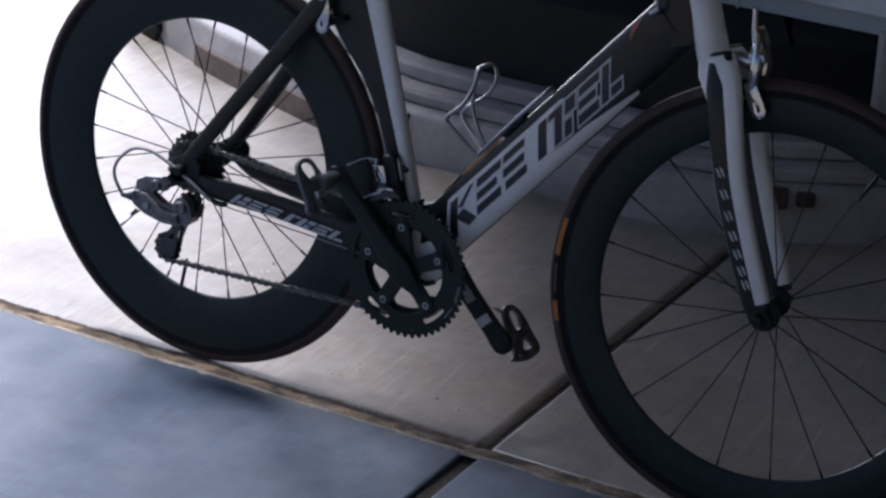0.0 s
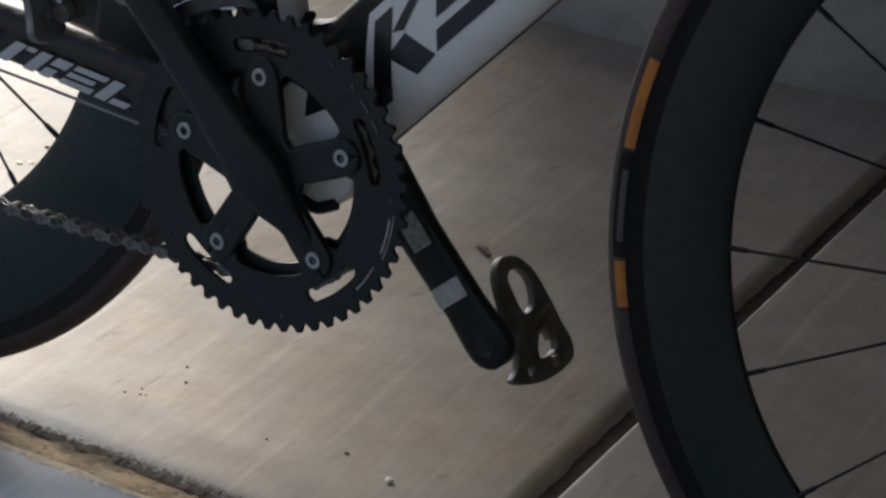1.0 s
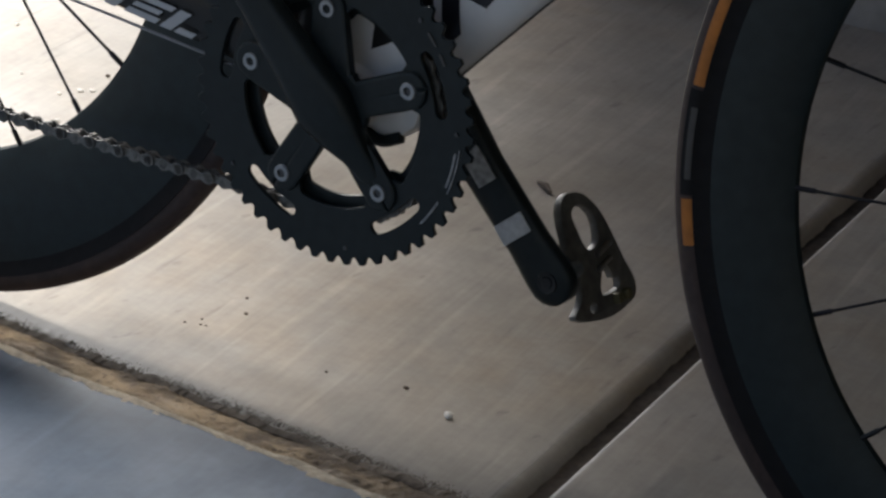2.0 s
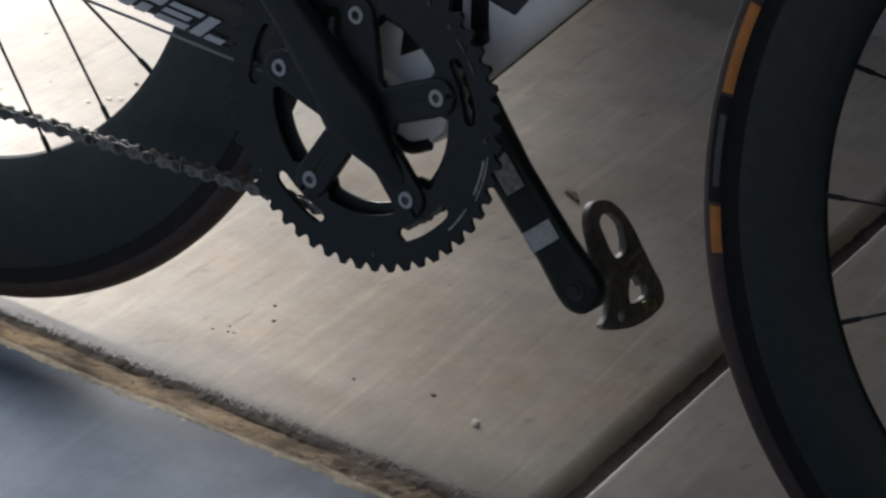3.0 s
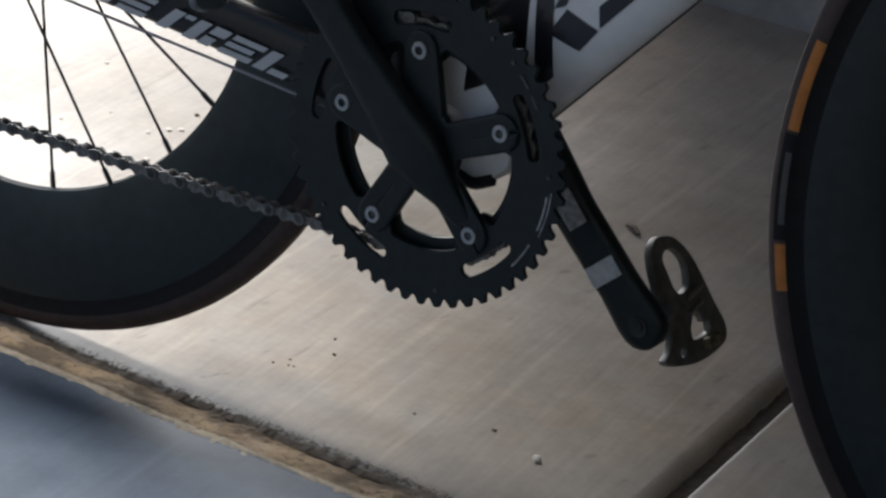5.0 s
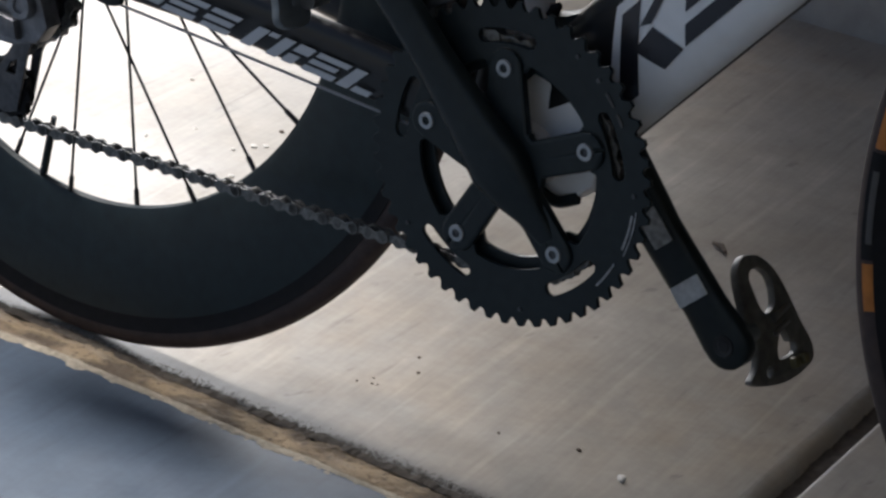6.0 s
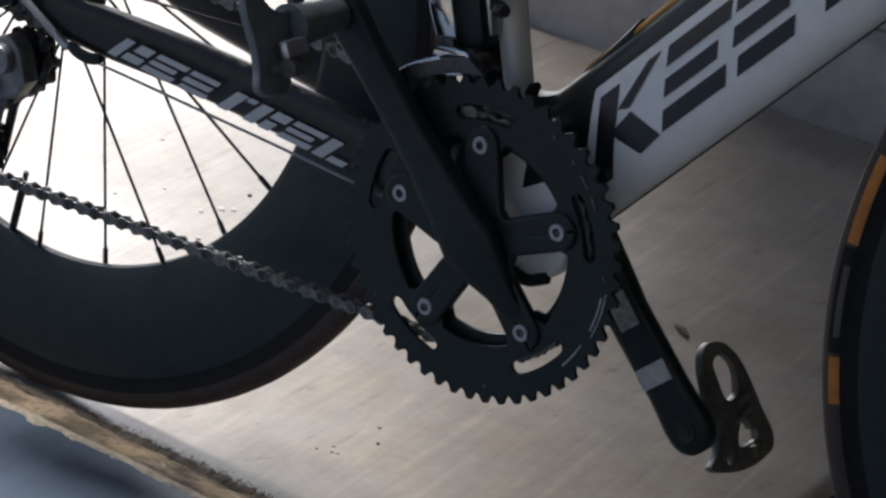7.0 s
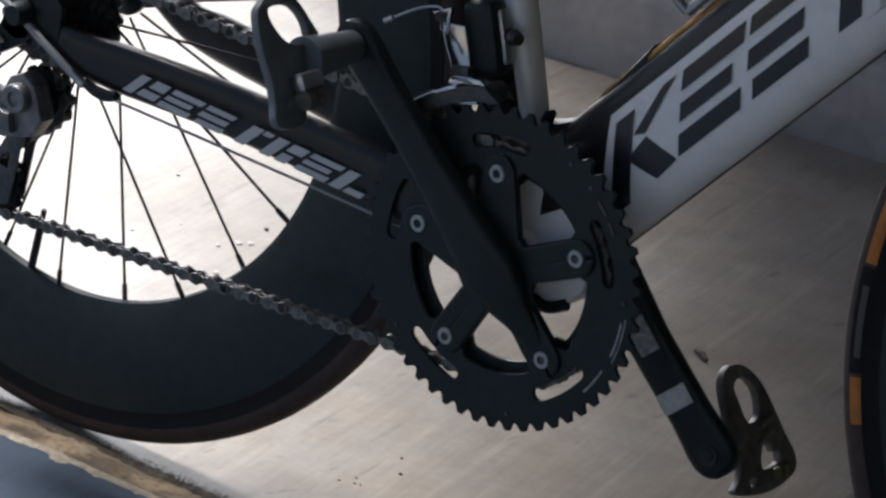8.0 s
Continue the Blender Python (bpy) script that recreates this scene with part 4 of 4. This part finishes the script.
for k in range(180):
    a = 2 * k
    near = min(abs((a - b + 180) % 360 - 180) for b in bolts)
    base = 0.0150 if min(abs((a - deg + s + 180) % 360 - 180) for s in (36, -36)) < 40 else 0.0102
    d = radians(near)
    r = (base + (base - 0.0108) * 0.03 / 0.035) / (math.sin(d) + (base - 0.0108) / 0.035)
    tip = 0.0108 ** 2 - (0.065 * math.sin(d)) ** 2
    r = min(r, 0.065 * math.cos(d) + math.sqrt(tip)) if tip > 0 else min(r, 0.065)
    r = max(r if near < 34 else 0.0, 0.0270)
    spider_outline.append((r * math.cos(radians(a)), r * math.sin(radians(a))))
spider = part("spider", plate([spider_outline], 0.0074, 0.0022, m=at_bb(-0.0470)), ALLOY_BLACK, bike, "black five-arm spider", smooth=False)
for b in bolts:
    p = BB + Vector((0.065 * math.cos(radians(b)), 0, 0.065 * math.sin(radians(b))))
    bolt = part("chainring_bolt", revolve([(0.0, 0.0), (0.0030, 0.0), (0.0030, 0.0022), (0.0054, 0.0022), (0.0058, 0.0014), (0.0058, -0.004), (0, -0.004)], p + Vector((0, -0.0498, 0)), (0, -1, 0), closed=False, steps=24), BOLT_SILVER, spider, "bright ring of a chainring bolt")
    part("bolt_socket", revolve([(0, 0), (0.0030, 0), (0.0030, 0.0004), (0, 0.0004)], p + Vector((0, -0.0502, 0)), (0, -1, 0), closed=False, steps=6), STEEL_DARK, bolt)


def crank_arm(name, direction, y_in, y_out, grow, tail, label, sink=0.0):
    """A tapered crank arm from the axle to the pedal."""
    secs = []
    for t, wide, thick in tail + ((0.0, 0.044, 0.021), (0.03, 0.035, 0.019), (0.08, 0.0265, 0.016), (0.14, 0.0265, 0.0145), (0.165, 0.0305, 0.014), (0.174, 0.0295, 0.0138), (0.180, 0.0250, 0.0135), (0.184, 0.0180, 0.013), (0.1865, 0.0080, 0.012)):
        y = y_in + (y_out - y_in) * max(t, 0) / 0.17 + sink * max(-t, 0) / 0.058
        c = BB + direction * t + Vector((0, y, 0))
        secs.append(oval(c, direction.cross(Y), Y, wide * grow, thick, 24, 0.55))
    return part(name, loft(secs), ALLOY_BLACK, bike, label)


drive_arm = crank_arm("drive_crank_arm", ARM, -0.055, -0.066, 1.0, ((-0.056, 0.013, 0.0075), (-0.048, 0.0175, 0.0085), (-0.036, 0.022, 0.011), (-0.020, 0.034, 0.017)), "black crank arm over the chainrings", 0.0075)
far_arm = crank_arm("far_crank_arm", -ARM, 0.058, 0.068, 1.22, ((-0.026, 0.012, 0.014), (-0.022, 0.030, 0.018)), "black crank arm with two pale stickers")
part("crank_axle", rod([BB + Vector((0, -0.06, 0)), BB + Vector((0, 0.06, 0))], 0.012, 24), STEEL_DARK, bike)
side_dir = ARM.cross(Y)
part("pedal_bolt", revolve([(0, 0.0008), (0.0040, 0.0008), (0.0045, 0.0002), (0.0075, 0.0006), (0.0078, 0.0), (0, 0)], BB - ARM * 0.169 + Vector((0, 0.0608, 0)), (0, -1, 0), closed=False, steps=24), BLACK_PAINT, far_arm, "dark pedal bolt hole")
for t, length, width, mat, lab in ((0.1260, 0.0150, 0.0255, STICKER, "pale grey sticker"), (0.0783, 0.0260, 0.0165, STICKER_DIM, "faded printed sticker")):
    q = BB - ARM * t + Vector((0, 0.0 + 0.058 + 0.010 * t / 0.17 - 0.0085, 0))
    q = q + side_dir * (0.0 if t > 0.1 else -0.003)
    part("sticker", box((width, 0.001, length), q, Matrix.Rotation(radians(90) - CRANK, 4, "Y")), mat, far_arm, lab)


def round_loop(points, per=4):
    """A closed Catmull-Rom outline through the points."""
    n, out = len(points), []
    for i in range(n):
        a, b, c, d = (points[(i + j) % n] for j in (-1, 0, 1, 2))
        for k in range(per):
            t = k / per
            out.append(tuple(0.5 * (2 * b[j] + (c[j] - a[j]) * t + (2 * a[j] - 5 * b[j] + 4 * c[j] - d[j]) * t * t + (3 * b[j] - a[j] - 3 * c[j] + d[j]) * t ** 3) for j in (0, 1)))
    return out


# Pedals, hanging with the front hook upward.
def pedal(base, side, tilt):
    """A clip-in pedal: spindle, body and looped front hook."""
    m = Matrix.Translation(base) @ Matrix.Rotation(radians(tilt), 4, "Y") @ Matrix.Rotation(radians(90), 4, "Z")
    y0 = 0.016
    # outline in (across, up); the loop stands above the axle
    if side > 0:
        body = [(0.038, 0.049), (0.045, 0.047), (0.052, 0.043), (0.062, 0.033), (0.069, 0.020), (0.075, 0.004), (0.080, -0.011), (0.085, -0.022), (0.0865, -0.030), (0.084, -0.036), (0.078, -0.039), (0.061, -0.0415),
                (0.042, -0.041), (0.022, -0.037), (0.006, -0.031), (0.012, -0.027), (0.018, -0.022), (0.022, -0.013), (0.024, 0.002), (0.016, 0.010), (0.017, 0.020), (0.0175, 0.032), (0.019, 0.040), (0.023, 0.046), (0.030, 0.0495)]
        hole = [(0.037, 0.041), (0.049, 0.038), (0.057, 0.029), (0.0580, 0.019), (0.054, 0.009), (0.043, 0.006), (0.036, 0.011), (0.032, 0.024), (0.030, 0.036)]
        slot = [(0.0555, -0.006), (0.062, -0.0145), (0.063, -0.0175), (0.069, -0.019), (0.066, -0.028), (0.045, -0.0275), (0.043, -0.020), (0.048, -0.012)]
        eyes = [[(0.0295 + 0.0055 * math.cos(k), -0.0305 + 0.0048 * math.sin(k)) for k in range(6)]]
    else:
        body = [(0.066, -0.036), (0.082, -0.038), (0.093, -0.033), (0.090, -0.022), (0.0875, -0.007), (0.0885, 0.014), (0.085, 0.034), (0.080, 0.040), (0.070, 0.044), (0.056, 0.043), (0.046, 0.037), (0.037, 0.020), (0.034, 0.010), (0.050, 0.006), (0.054, -0.006), (0.062, -0.018)]
        hole = [(0.074, 0.038), (0.052, 0.037), (0.042, 0.024), (0.045, 0.010), (0.064, 0.012), (0.075, 0.027)]
        slot = [(0.074, -0.026), (0.079, -0.026), (0.079, -0.021), (0.074, -0.021)]
        eyes = []
    loops = [round_loop(loop) for loop in (body, hole, slot, *eyes)]
    if side < 0:
        loops = [[(-u, v) for u, v in loop] for loop in loops]
    ped = part("pedal", plate(loops, 0.0065, 0.0012, m=m), WORN_METAL if side > 0 else GREY_PLASTIC, bike, "scuffed clip-in pedal with a looped hook" if side > 0 else "grey clip-in pedal with a looped hook")
    s = side
    part("spindle", rod([base + Vector((0, 0, 0)), base + Vector((0, s * 0.012, 0)), base + Vector((0, s * 0.020, 0)), base + Vector((0, s * (0.050 if s < 0 else 0.024), 0))], [0.0105, 0.0110, 0.0125, 0.0150] if s < 0 else [0.007, 0.007, 0.0065, 0.0065], 20), GREY_PLASTIC, ped, "grey pedal spindle")
    up = Matrix.Rotation(radians(tilt), 3, "Y") @ Vector((0, 0, 1))
    if s > 0:
        for u, v in ((0.0580, -0.0310), (0.0695, -0.0315)):
            part("tension_spring", box((0.010, 0.0075, 0.008), base + up * v + Vector((0.004, u, 0)), Matrix.Rotation(radians(tilt), 4, "Y"), 0.002), BRASS, ped, "brass spring plug")
        part("ridge", rod([base + up * 0.004 + Vector((0.005, 0.046, 0)), base + up * 0.008 + Vector((0.005, 0.066, 0))], 0.0022, 8), ALLOY, ped)
        part("ridge", rod([base + up * -0.006 + Vector((0.005, 0.044, 0)), base + up * -0.002 + Vector((0.005, 0.062, 0))], 0.0018, 8), ALLOY, ped)
    else:
        for u in (-0.068, -0.058):
            part("tension_spring", rod([base + up * -0.020 + Vector((0.010, u - 0.0035, 0)), base + up * -0.020 + Vector((0.010, u + 0.0035, 0))], 0.0065, 14), WORN_METAL, ped, "worn grey spring coil")
        part("rear_clip", box((0.010, 0.022, 0.012), base + up * -0.008 + Vector((0.012, -0.064, 0)), Matrix.Rotation(radians(tilt), 4, "Y"), 0.003), ALLOY, ped, "bright clip")
    return ped


pedal(BB + ARM * 0.170 + Vector((0, -0.074, 0)), -1, -26)
pedal(BB - ARM * 0.170 + Vector((0, 0.074, 0)), 1, -24)

# Front derailleur.
fd = part("front_derailleur", box((0.024, 0.020, 0.050), (-0.046, -0.022, 0.404), Matrix.Rotation(radians(-16), 4, "Y"), 0.005), ALLOY_BLACK, bike, "worn metal front derailleur on the seat tube")
part("outer_link", plate([[(-0.0725, 0.4125), (-0.0680, 0.4090), (-0.0564, 0.4102), (-0.0515, 0.3950), (-0.0491, 0.3868), (-0.0614, 0.3840), (-0.0665, 0.3940), (-0.0700, 0.4020)]], 0.006, 0.0015, m=Matrix.Translation((0, -0.034, 0))), CHROME, fd, "polished link")
part("cable_arm", plate([[(-0.0777, 0.4152), (-0.0664, 0.4205), (-0.0672, 0.4100), (-0.0690, 0.4050), (-0.0715, 0.4060), (-0.0722, 0.4130)]], 0.005, 0.0012, m=Matrix.Translation((0, -0.037, 0))), CHROME, fd, "bright cable arm")
part("pinch_bolt", rod([(-0.072, -0.034, 0.4150), (-0.072, -0.043, 0.4150)], 0.0034, 6), STEEL_DARK, fd)
part("link_foot", box((0.015, 0.010, 0.008), (-0.0545, -0.034, 0.3815), Matrix.Rotation(radians(-12), 4, "Y"), 0.002), STEEL_DARK, fd)
part("knuckle", plate([[(-0.0600, 0.3705), (-0.0547, 0.3780), (-0.0440, 0.3800), (-0.0332, 0.3814), (-0.0297, 0.3791), (-0.0400, 0.3765), (-0.0480, 0.3728), (-0.0562, 0.3670)]], 0.010, 0.002, m=Matrix.Translation((0, -0.041, 0))), CHROME, fd, "polished pivot")
part("knuckle", plate([[(-0.0540, 0.3672), (-0.0460, 0.3725), (-0.0380, 0.3755), (-0.0310, 0.3770), (-0.0337, 0.3686), (-0.0510, 0.3629)]], 0.009, 0.002, m=Matrix.Translation((0, -0.043, 0))), CHROME, fd, "polished pivot")
part("pivot_screw", rod([(-0.0235, -0.034, 0.3768), (-0.0235, -0.047, 0.3768)], 0.0068, 14), STEEL_DARK, fd, "dark pivot screw")
part("clamp", plate([[(-0.0428, 0.4204), (-0.0385, 0.4229), (-0.0335, 0.4080), (-0.0294, 0.3927), (-0.0352, 0.3897), (-0.0385, 0.4050)]], 0.010, 0.002, m=Matrix.Translation((0, -0.020, 0))), ALLOY, fd, "polished clamp")
part("clamp_bolt", rod([(-0.0300, -0.020, 0.4095), (-0.0250, -0.024, 0.4100), (-0.0245, -0.024, 0.4100), (-0.0200, -0.026, 0.4104)], [0.0055, 0.0055, 0.0042, 0.0042], 12), STEEL_DARK, fd)
part("shift_cable", rod(smooth_path([(-0.1211, -0.030, 0.3974), (-0.1135, -0.030, 0.4021), (-0.0955, -0.032, 0.4124), (-0.0802, -0.034, 0.4178), (-0.072, -0.036, 0.4165)], 5), 0.0009, 6), ALLOY, fd, "thin bright cable")
part("cable_end", rod([(-0.1230, -0.030, 0.3962), (-0.1165, -0.030, 0.4002)], 0.0020, 8), ALLOY, fd, "bright crimped cable end")
for y in (-0.0355, -0.0525):
    part("cage_plate", plate([[(r * math.cos(radians(a)), r * math.sin(radians(a))) for r, a in [(0.1115, q) for q in range(96, 137, 5)] + [(0.121, q) for q in range(132, 100, -6)]]], 0.0016, 0.0003, m=at_bb(y)), STEEL_DARK, fd, "thin chain guide plate")
part("cage_edge", rod([BB + Vector((0.1215 * math.cos(radians(a)), -0.0535, 0.1215 * math.sin(radians(a)))) for a in range(112, 136, 3)], 0.0012, 6), CHROME, fd, "bright worn edge")
part("cage_bridge", box((0.016, 0.018, 0.003), BB + Vector((-0.080, -0.044, 0.094)), Matrix.Rotation(radians(-40), 4, "Y"), 0.001), STEEL_DARK, fd)

# Cassette and rear derailleur.
cassette = None
for k, teeth in enumerate((25, 23, 21, 19, 17, 16, 15, 14, 13, 12)):
    r = teeth * 0.0127 / (2 * math.pi)
    bm = plate([gear_loop(teeth, r - 0.002, r + 0.0025, 0.1 * k), ring_loop(max(r - 0.014, 0.012), 32)], 0.0018, m=Matrix.Translation(REAR + Vector((0, -0.0265 - 0.0040 * k, 0))))
    if cassette is None:
        cassette = part("cassette", bm, STEEL_DARK, bike, "stack of dark steel sprockets")
    else:
        part("sprocket", bm, STEEL_DARK, cassette)
part("freehub", rod([REAR + Vector((0, -0.024, 0)), REAR + Vector((0, -0.066, 0))], 0.017, 24), STEEL_DARK, cassette)

PU, PL = Vector((-0.400, -0.046, 0.268)), Vector((-0.438, -0.046, 0.191))
rd = part("rear_derailleur", plate([[(-0.478, 0.300), (-0.462, 0.309), (-0.434, 0.313), (-0.424, 0.306), (-0.428, 0.297), (-0.446, 0.294), (-0.452, 0.286), (-0.430, 0.273), (-0.410, 0.270), (-0.402, 0.286), (-0.392, 0.291), (-0.382, 0.285),
                                    (-0.374, 0.264), (-0.382, 0.252), (-0.405, 0.245), (-0.428, 0.244), (-0.462, 0.251), (-0.484, 0.262), (-0.488, 0.276), (-0.480, 0.286)]], 0.016, 0.003, m=Matrix.Translation((0, -0.073, 0))),
          DERAILLEUR, bike, "worn alloy rear derailleur hanging below the axle")
part("outer_link", plate([[(-0.472, 0.282), (-0.458, 0.284), (-0.426, 0.266), (-0.398, 0.262), (-0.396, 0.252), (-0.424, 0.252), (-0.462, 0.263)]], 0.008, 0.002, m=Matrix.Translation((0, -0.084, 0))), DERAILLEUR, rd, "bright worn link")
part("inner_link", box((0.060, 0.006, 0.012), (-0.438, -0.058, 0.262), Matrix.Rotation(radians(8), 4, "Y"), 0.002), DERAILLEUR, rd)
for x, z, r in ((-0.440, 0.303, 0.0085), (-0.474, 0.278, 0.0095), (-0.392, 0.276, 0.011), (-0.412, 0.256, 0.0075)):
    part("pivot", revolve([(0, 0.004), (r * 0.45, 0.004), (r * 0.5, 0.006), (r * 0.9, 0.006), (r, 0.004), (r, -0.020), (0, -0.020)], (x, -0.082, z), (0, -1, 0), closed=False, steps=20), DERAILLEUR, rd)
part("adjuster_barrel", rod([(-0.486, -0.074, 0.272), (-0.494, -0.074, 0.270), (-0.500, -0.074, 0.2685), (-0.512, -0.074, 0.268)], [0.007, 0.0075, 0.005, 0.004], 12), STEEL_DARK, rd)
part("limit_screw", rod([(-0.478, -0.080, 0.252), (-0.488, -0.080, 0.242)], 0.0028, 8), STEEL_DARK, rd)
part("cable_clamp", rod([(-0.452, -0.086, 0.268), (-0.452, -0.094, 0.268)], 0.006, 6), ALLOY, rd)
part("hanger", plate([[(-0.418, 0.330), (-0.396, 0.330), (-0.402, 0.312), (-0.426, 0.298), (-0.440, 0.296), (-0.444, 0.306), (-0.430, 0.314)]], 0.006, 0.001, m=Matrix.Translation((0, -0.066, 0))), ALLOY_BLACK, rd)
for y in (-0.053, -0.038):
    part("pulley_cage", plate([[(PU.x - 0.012, PU.z + 0.010), (PU.x + 0.006, PU.z + 0.014), (PU.x + 0.014, PU.z + 0.002), (PU.x + 0.010, PU.z - 0.012), (PU.x - 0.008, PU.z - 0.028), (PL.x + 0.024, PL.z + 0.034), (PL.x + 0.020, PL.z + 0.012), (PL.x + 0.016, PL.z - 0.010),
                                (PL.x + 0.004, PL.z - 0.014), (PL.x - 0.013, PL.z - 0.008), (PL.x - 0.016, PL.z + 0.010), (PL.x - 0.004, PL.z + 0.016), (PL.x + 0.004, PL.z + 0.028), (PU.x - 0.020, PU.z - 0.024)],
                               [(PL.x + 0.008, PL.z + 0.026), (PL.x + 0.016, PL.z + 0.030), (PL.x + 0.014, PL.z + 0.016), (PL.x + 0.004, PL.z + 0.017)]], 0.0022, 0.0005, m=Matrix.Translation((0, y, 0))), STEEL_DARK, rd, "dark pulley cage")
for p in (PU, PL):
    part("jockey_wheel", plate([gear_loop(11, 0.0195, 0.0228), ring_loop(0.004, 16)], 0.006, 0.001, m=Matrix.Translation(p)), RUBBER_SIDE, rd, "black toothed pulley")
part("cable_loop", rod(smooth_path([(-0.350, -0.070, 0.2995), (-0.380, -0.073, 0.318), (-0.408, -0.074, 0.334), (-0.438, -0.074, 0.346), (-0.466, -0.074, 0.353), (-0.498, -0.074, 0.346), (-0.524, -0.074, 0.320), (-0.528, -0.074, 0.295), (-0.512, -0.074, 0.268)], 7), 0.0028, 8), CABLE, bike, "grey cable housing looping to the derailleur")
part("cable_ferrule", rod([(-0.3555, -0.070, 0.3030), (-0.3500, -0.0695, 0.2995), (-0.3440, -0.069, 0.2965)], 0.0033, 12), ALLOY, bike, "bright cable ferrule")
part("cable_stop", rod(smooth_path([(-0.345, -0.068, 0.2985), (-0.336, -0.067, 0.2945), (-0.326, -0.065, 0.2930), (-0.318, -0.064, 0.2950)], 4), [0.003, 0.0034, 0.0038, 0.0040, 0.0042, 0.0043, 0.0044, 0.0044, 0.0043, 0.0042, 0.0040, 0.0036, 0.003], 12), ALLOY_BLACK, bike, "black cable stop under the chain stay")
part("stay_cable", rod([(-0.325, -0.064, 0.2915), (-0.18, -0.050, 0.2765), (-0.06, -0.036, 0.262)], 0.0011, 6), CABLE, bike, "thin bare cable under the chain stay")

# Chain, on the small ring.
RI = 0.0795
chain_pts = []
up0, up1 = REAR + Vector((0.0, -0.046, 0.038)), BB + Vector((0, -0.040, 0))
for k in range(21):
    chain_pts.append(up0.lerp(BB + Vector((RI * math.cos(radians(96)), -0.0385, RI * math.sin(radians(96)))), k / 20))
for a in range(90, -98, -6):
    chain_pts.append(BB + Vector((RI * math.cos(radians(a)), -0.0385, RI * math.sin(radians(a)))))
low_end = PL + Vector((0.003, 0, -0.0215))
low_start = chain_pts[-1].copy()
for k in range(1, 26):
    chain_pts.append(low_start.lerp(low_end, k / 25))
for a in range(-90, -270, -12):
    chain_pts.append(PL + Vector((0.0215 * math.cos(radians(a)), 0, 0.0215 * math.sin(radians(a)))))
for a in range(-60, 62, 12):
    chain_pts.append(PU + Vector((0.0215 * math.cos(radians(a)), 0, 0.0215 * math.sin(radians(a)))))
for a in range(300, 88, -12):
    chain_pts.append(REAR + Vector((0.038 * math.cos(radians(a)), -0.046, 0.038 * math.sin(radians(a)))))
run, step, spots = 0.0, 0.0127, [chain_pts[0]]
for a, b in zip(chain_pts, chain_pts[1:]):
    d = (b - a).length
    while run + d >= step:
        a = a.lerp(b, (step - run) / d)
        d = (b - a).length
        run = 0.0
        spots.append(a.copy())
    run += d
bm = None
for p in spots:
    bm = rod([p + Vector((0, -0.0042, 0)), p + Vector((0, 0.0042, 0))], 0.0035, 8, bm)
chain = part("chain", bm, CHAIN_STEEL, bike, "oily grey bicycle chain")


def link_mesh(wide, gap):
    bm = None
    eight = []
    for cx, s in ((0.0, 1), (0.0127, -1)):
        for k in range(7):
            a = radians(60 + 240 * k / 6) if s == 1 else radians(-120 + 240 * k / 6)
            eight.append((cx + wide * math.cos(a), wide * math.sin(a)))
        eight.append((0.00635, -0.0024 if s == 1 else 0.0024))
    for y in (-gap, gap):
        bm = plate([eight], 0.0012, m=Matrix.Translation((0, y, 0)), bm=bm)
    return bm


def link_at(p, q):
    d = q - p
    ang = math.atan2(d.z, d.x)
    return Matrix.Translation(p) @ Matrix.Rotation(-ang, 4, "Y")


first = {}
for k in range(len(spots) - 1):
    odd = k % 2
    m = link_at(spots[k], spots[k + 1])
    if odd not in first:
        first[odd] = part("chain_link", link_mesh(0.0046 if odd else 0.0041, 0.0036 if odd else 0.0021), CHAIN_STEEL, chain)
        first[odd].matrix_basis = m
    else:
        again("chain_link", first[odd], m, chain)


# Small things lying on the floor.
def pebble(x, y, size, mat, name, label, category, flat=0.6, turn=0.0):
    bm = bmesh.new()
    bmesh.ops.create_icosphere(bm, subdivisions=2, radius=size / 2)
    for v in bm.verts:
        v.co *= 1 + 0.35 * noise.noise(v.co * 2.2 / size + Vector((x * 9, y * 7, 0)))
        v.co.z *= flat
        v.co.x *= 1.15 + 0.5 * abs(noise.noise(Vector((x * 31, y * 29, 5))))
    ob = part(name, bm, mat)
    lift = -min((v.co.z for v in ob.data.vertices))
    ob.matrix_basis = pose(x, y, lift - 0.0003, 0, 0, turn)
    return tagged(ob, label, category, "specks on the slab")


for x, y, size in ((-0.013, 0.103, 0.0034), (-0.070, 0.084, 0.0020), (-0.187, 0.145, 0.0022), (-0.184, 0.0825, 0.0019), (-0.195, 0.078, 0.0019), (-0.180, 0.084, 0.0016), (-0.557, 0.435, 0.004)):
    pebble(x, y, size, LEAF, "grit", "dark crumb of grit on the concrete slab", "grit")
pebble(0.0355, 0.085, 0.006, PEBBLE, "pebble", "small pale pebble on the concrete slab", "pebble", 0.8)
for x, y, size in ((-0.632, 0.338, 0.004), (-0.559, 0.370, 0.0045), (-0.551, 0.389, 0.0055), (-0.544, 0.397, 0.005), (-0.519, 0.320, 0.0045), (-0.614, 0.384, 0.0035), (-0.699, 0.478, 0.004)):
    pebble(x, y, size, PEBBLE, "pebble", "tiny pale chip of stone on the concrete slab", "pebble", 0.4)
for x, y, size in ((-0.171, 0.122, 0.0026), (-0.189, 0.091, 0.0018)):
    pebble(x, y, size, LEAF, "grit", "dark crumb of grit on the concrete slab", "grit")
twig = part("twig", rod([(-0.148, 0.506, 0.003), (-0.138, 0.502, 0.004), (-0.130, 0.496, 0.003)], [0.0016, 0.0030, 0.0014], 7), LEAF)
tagged(twig, "short dark dry twig on the concrete slab", "twig")
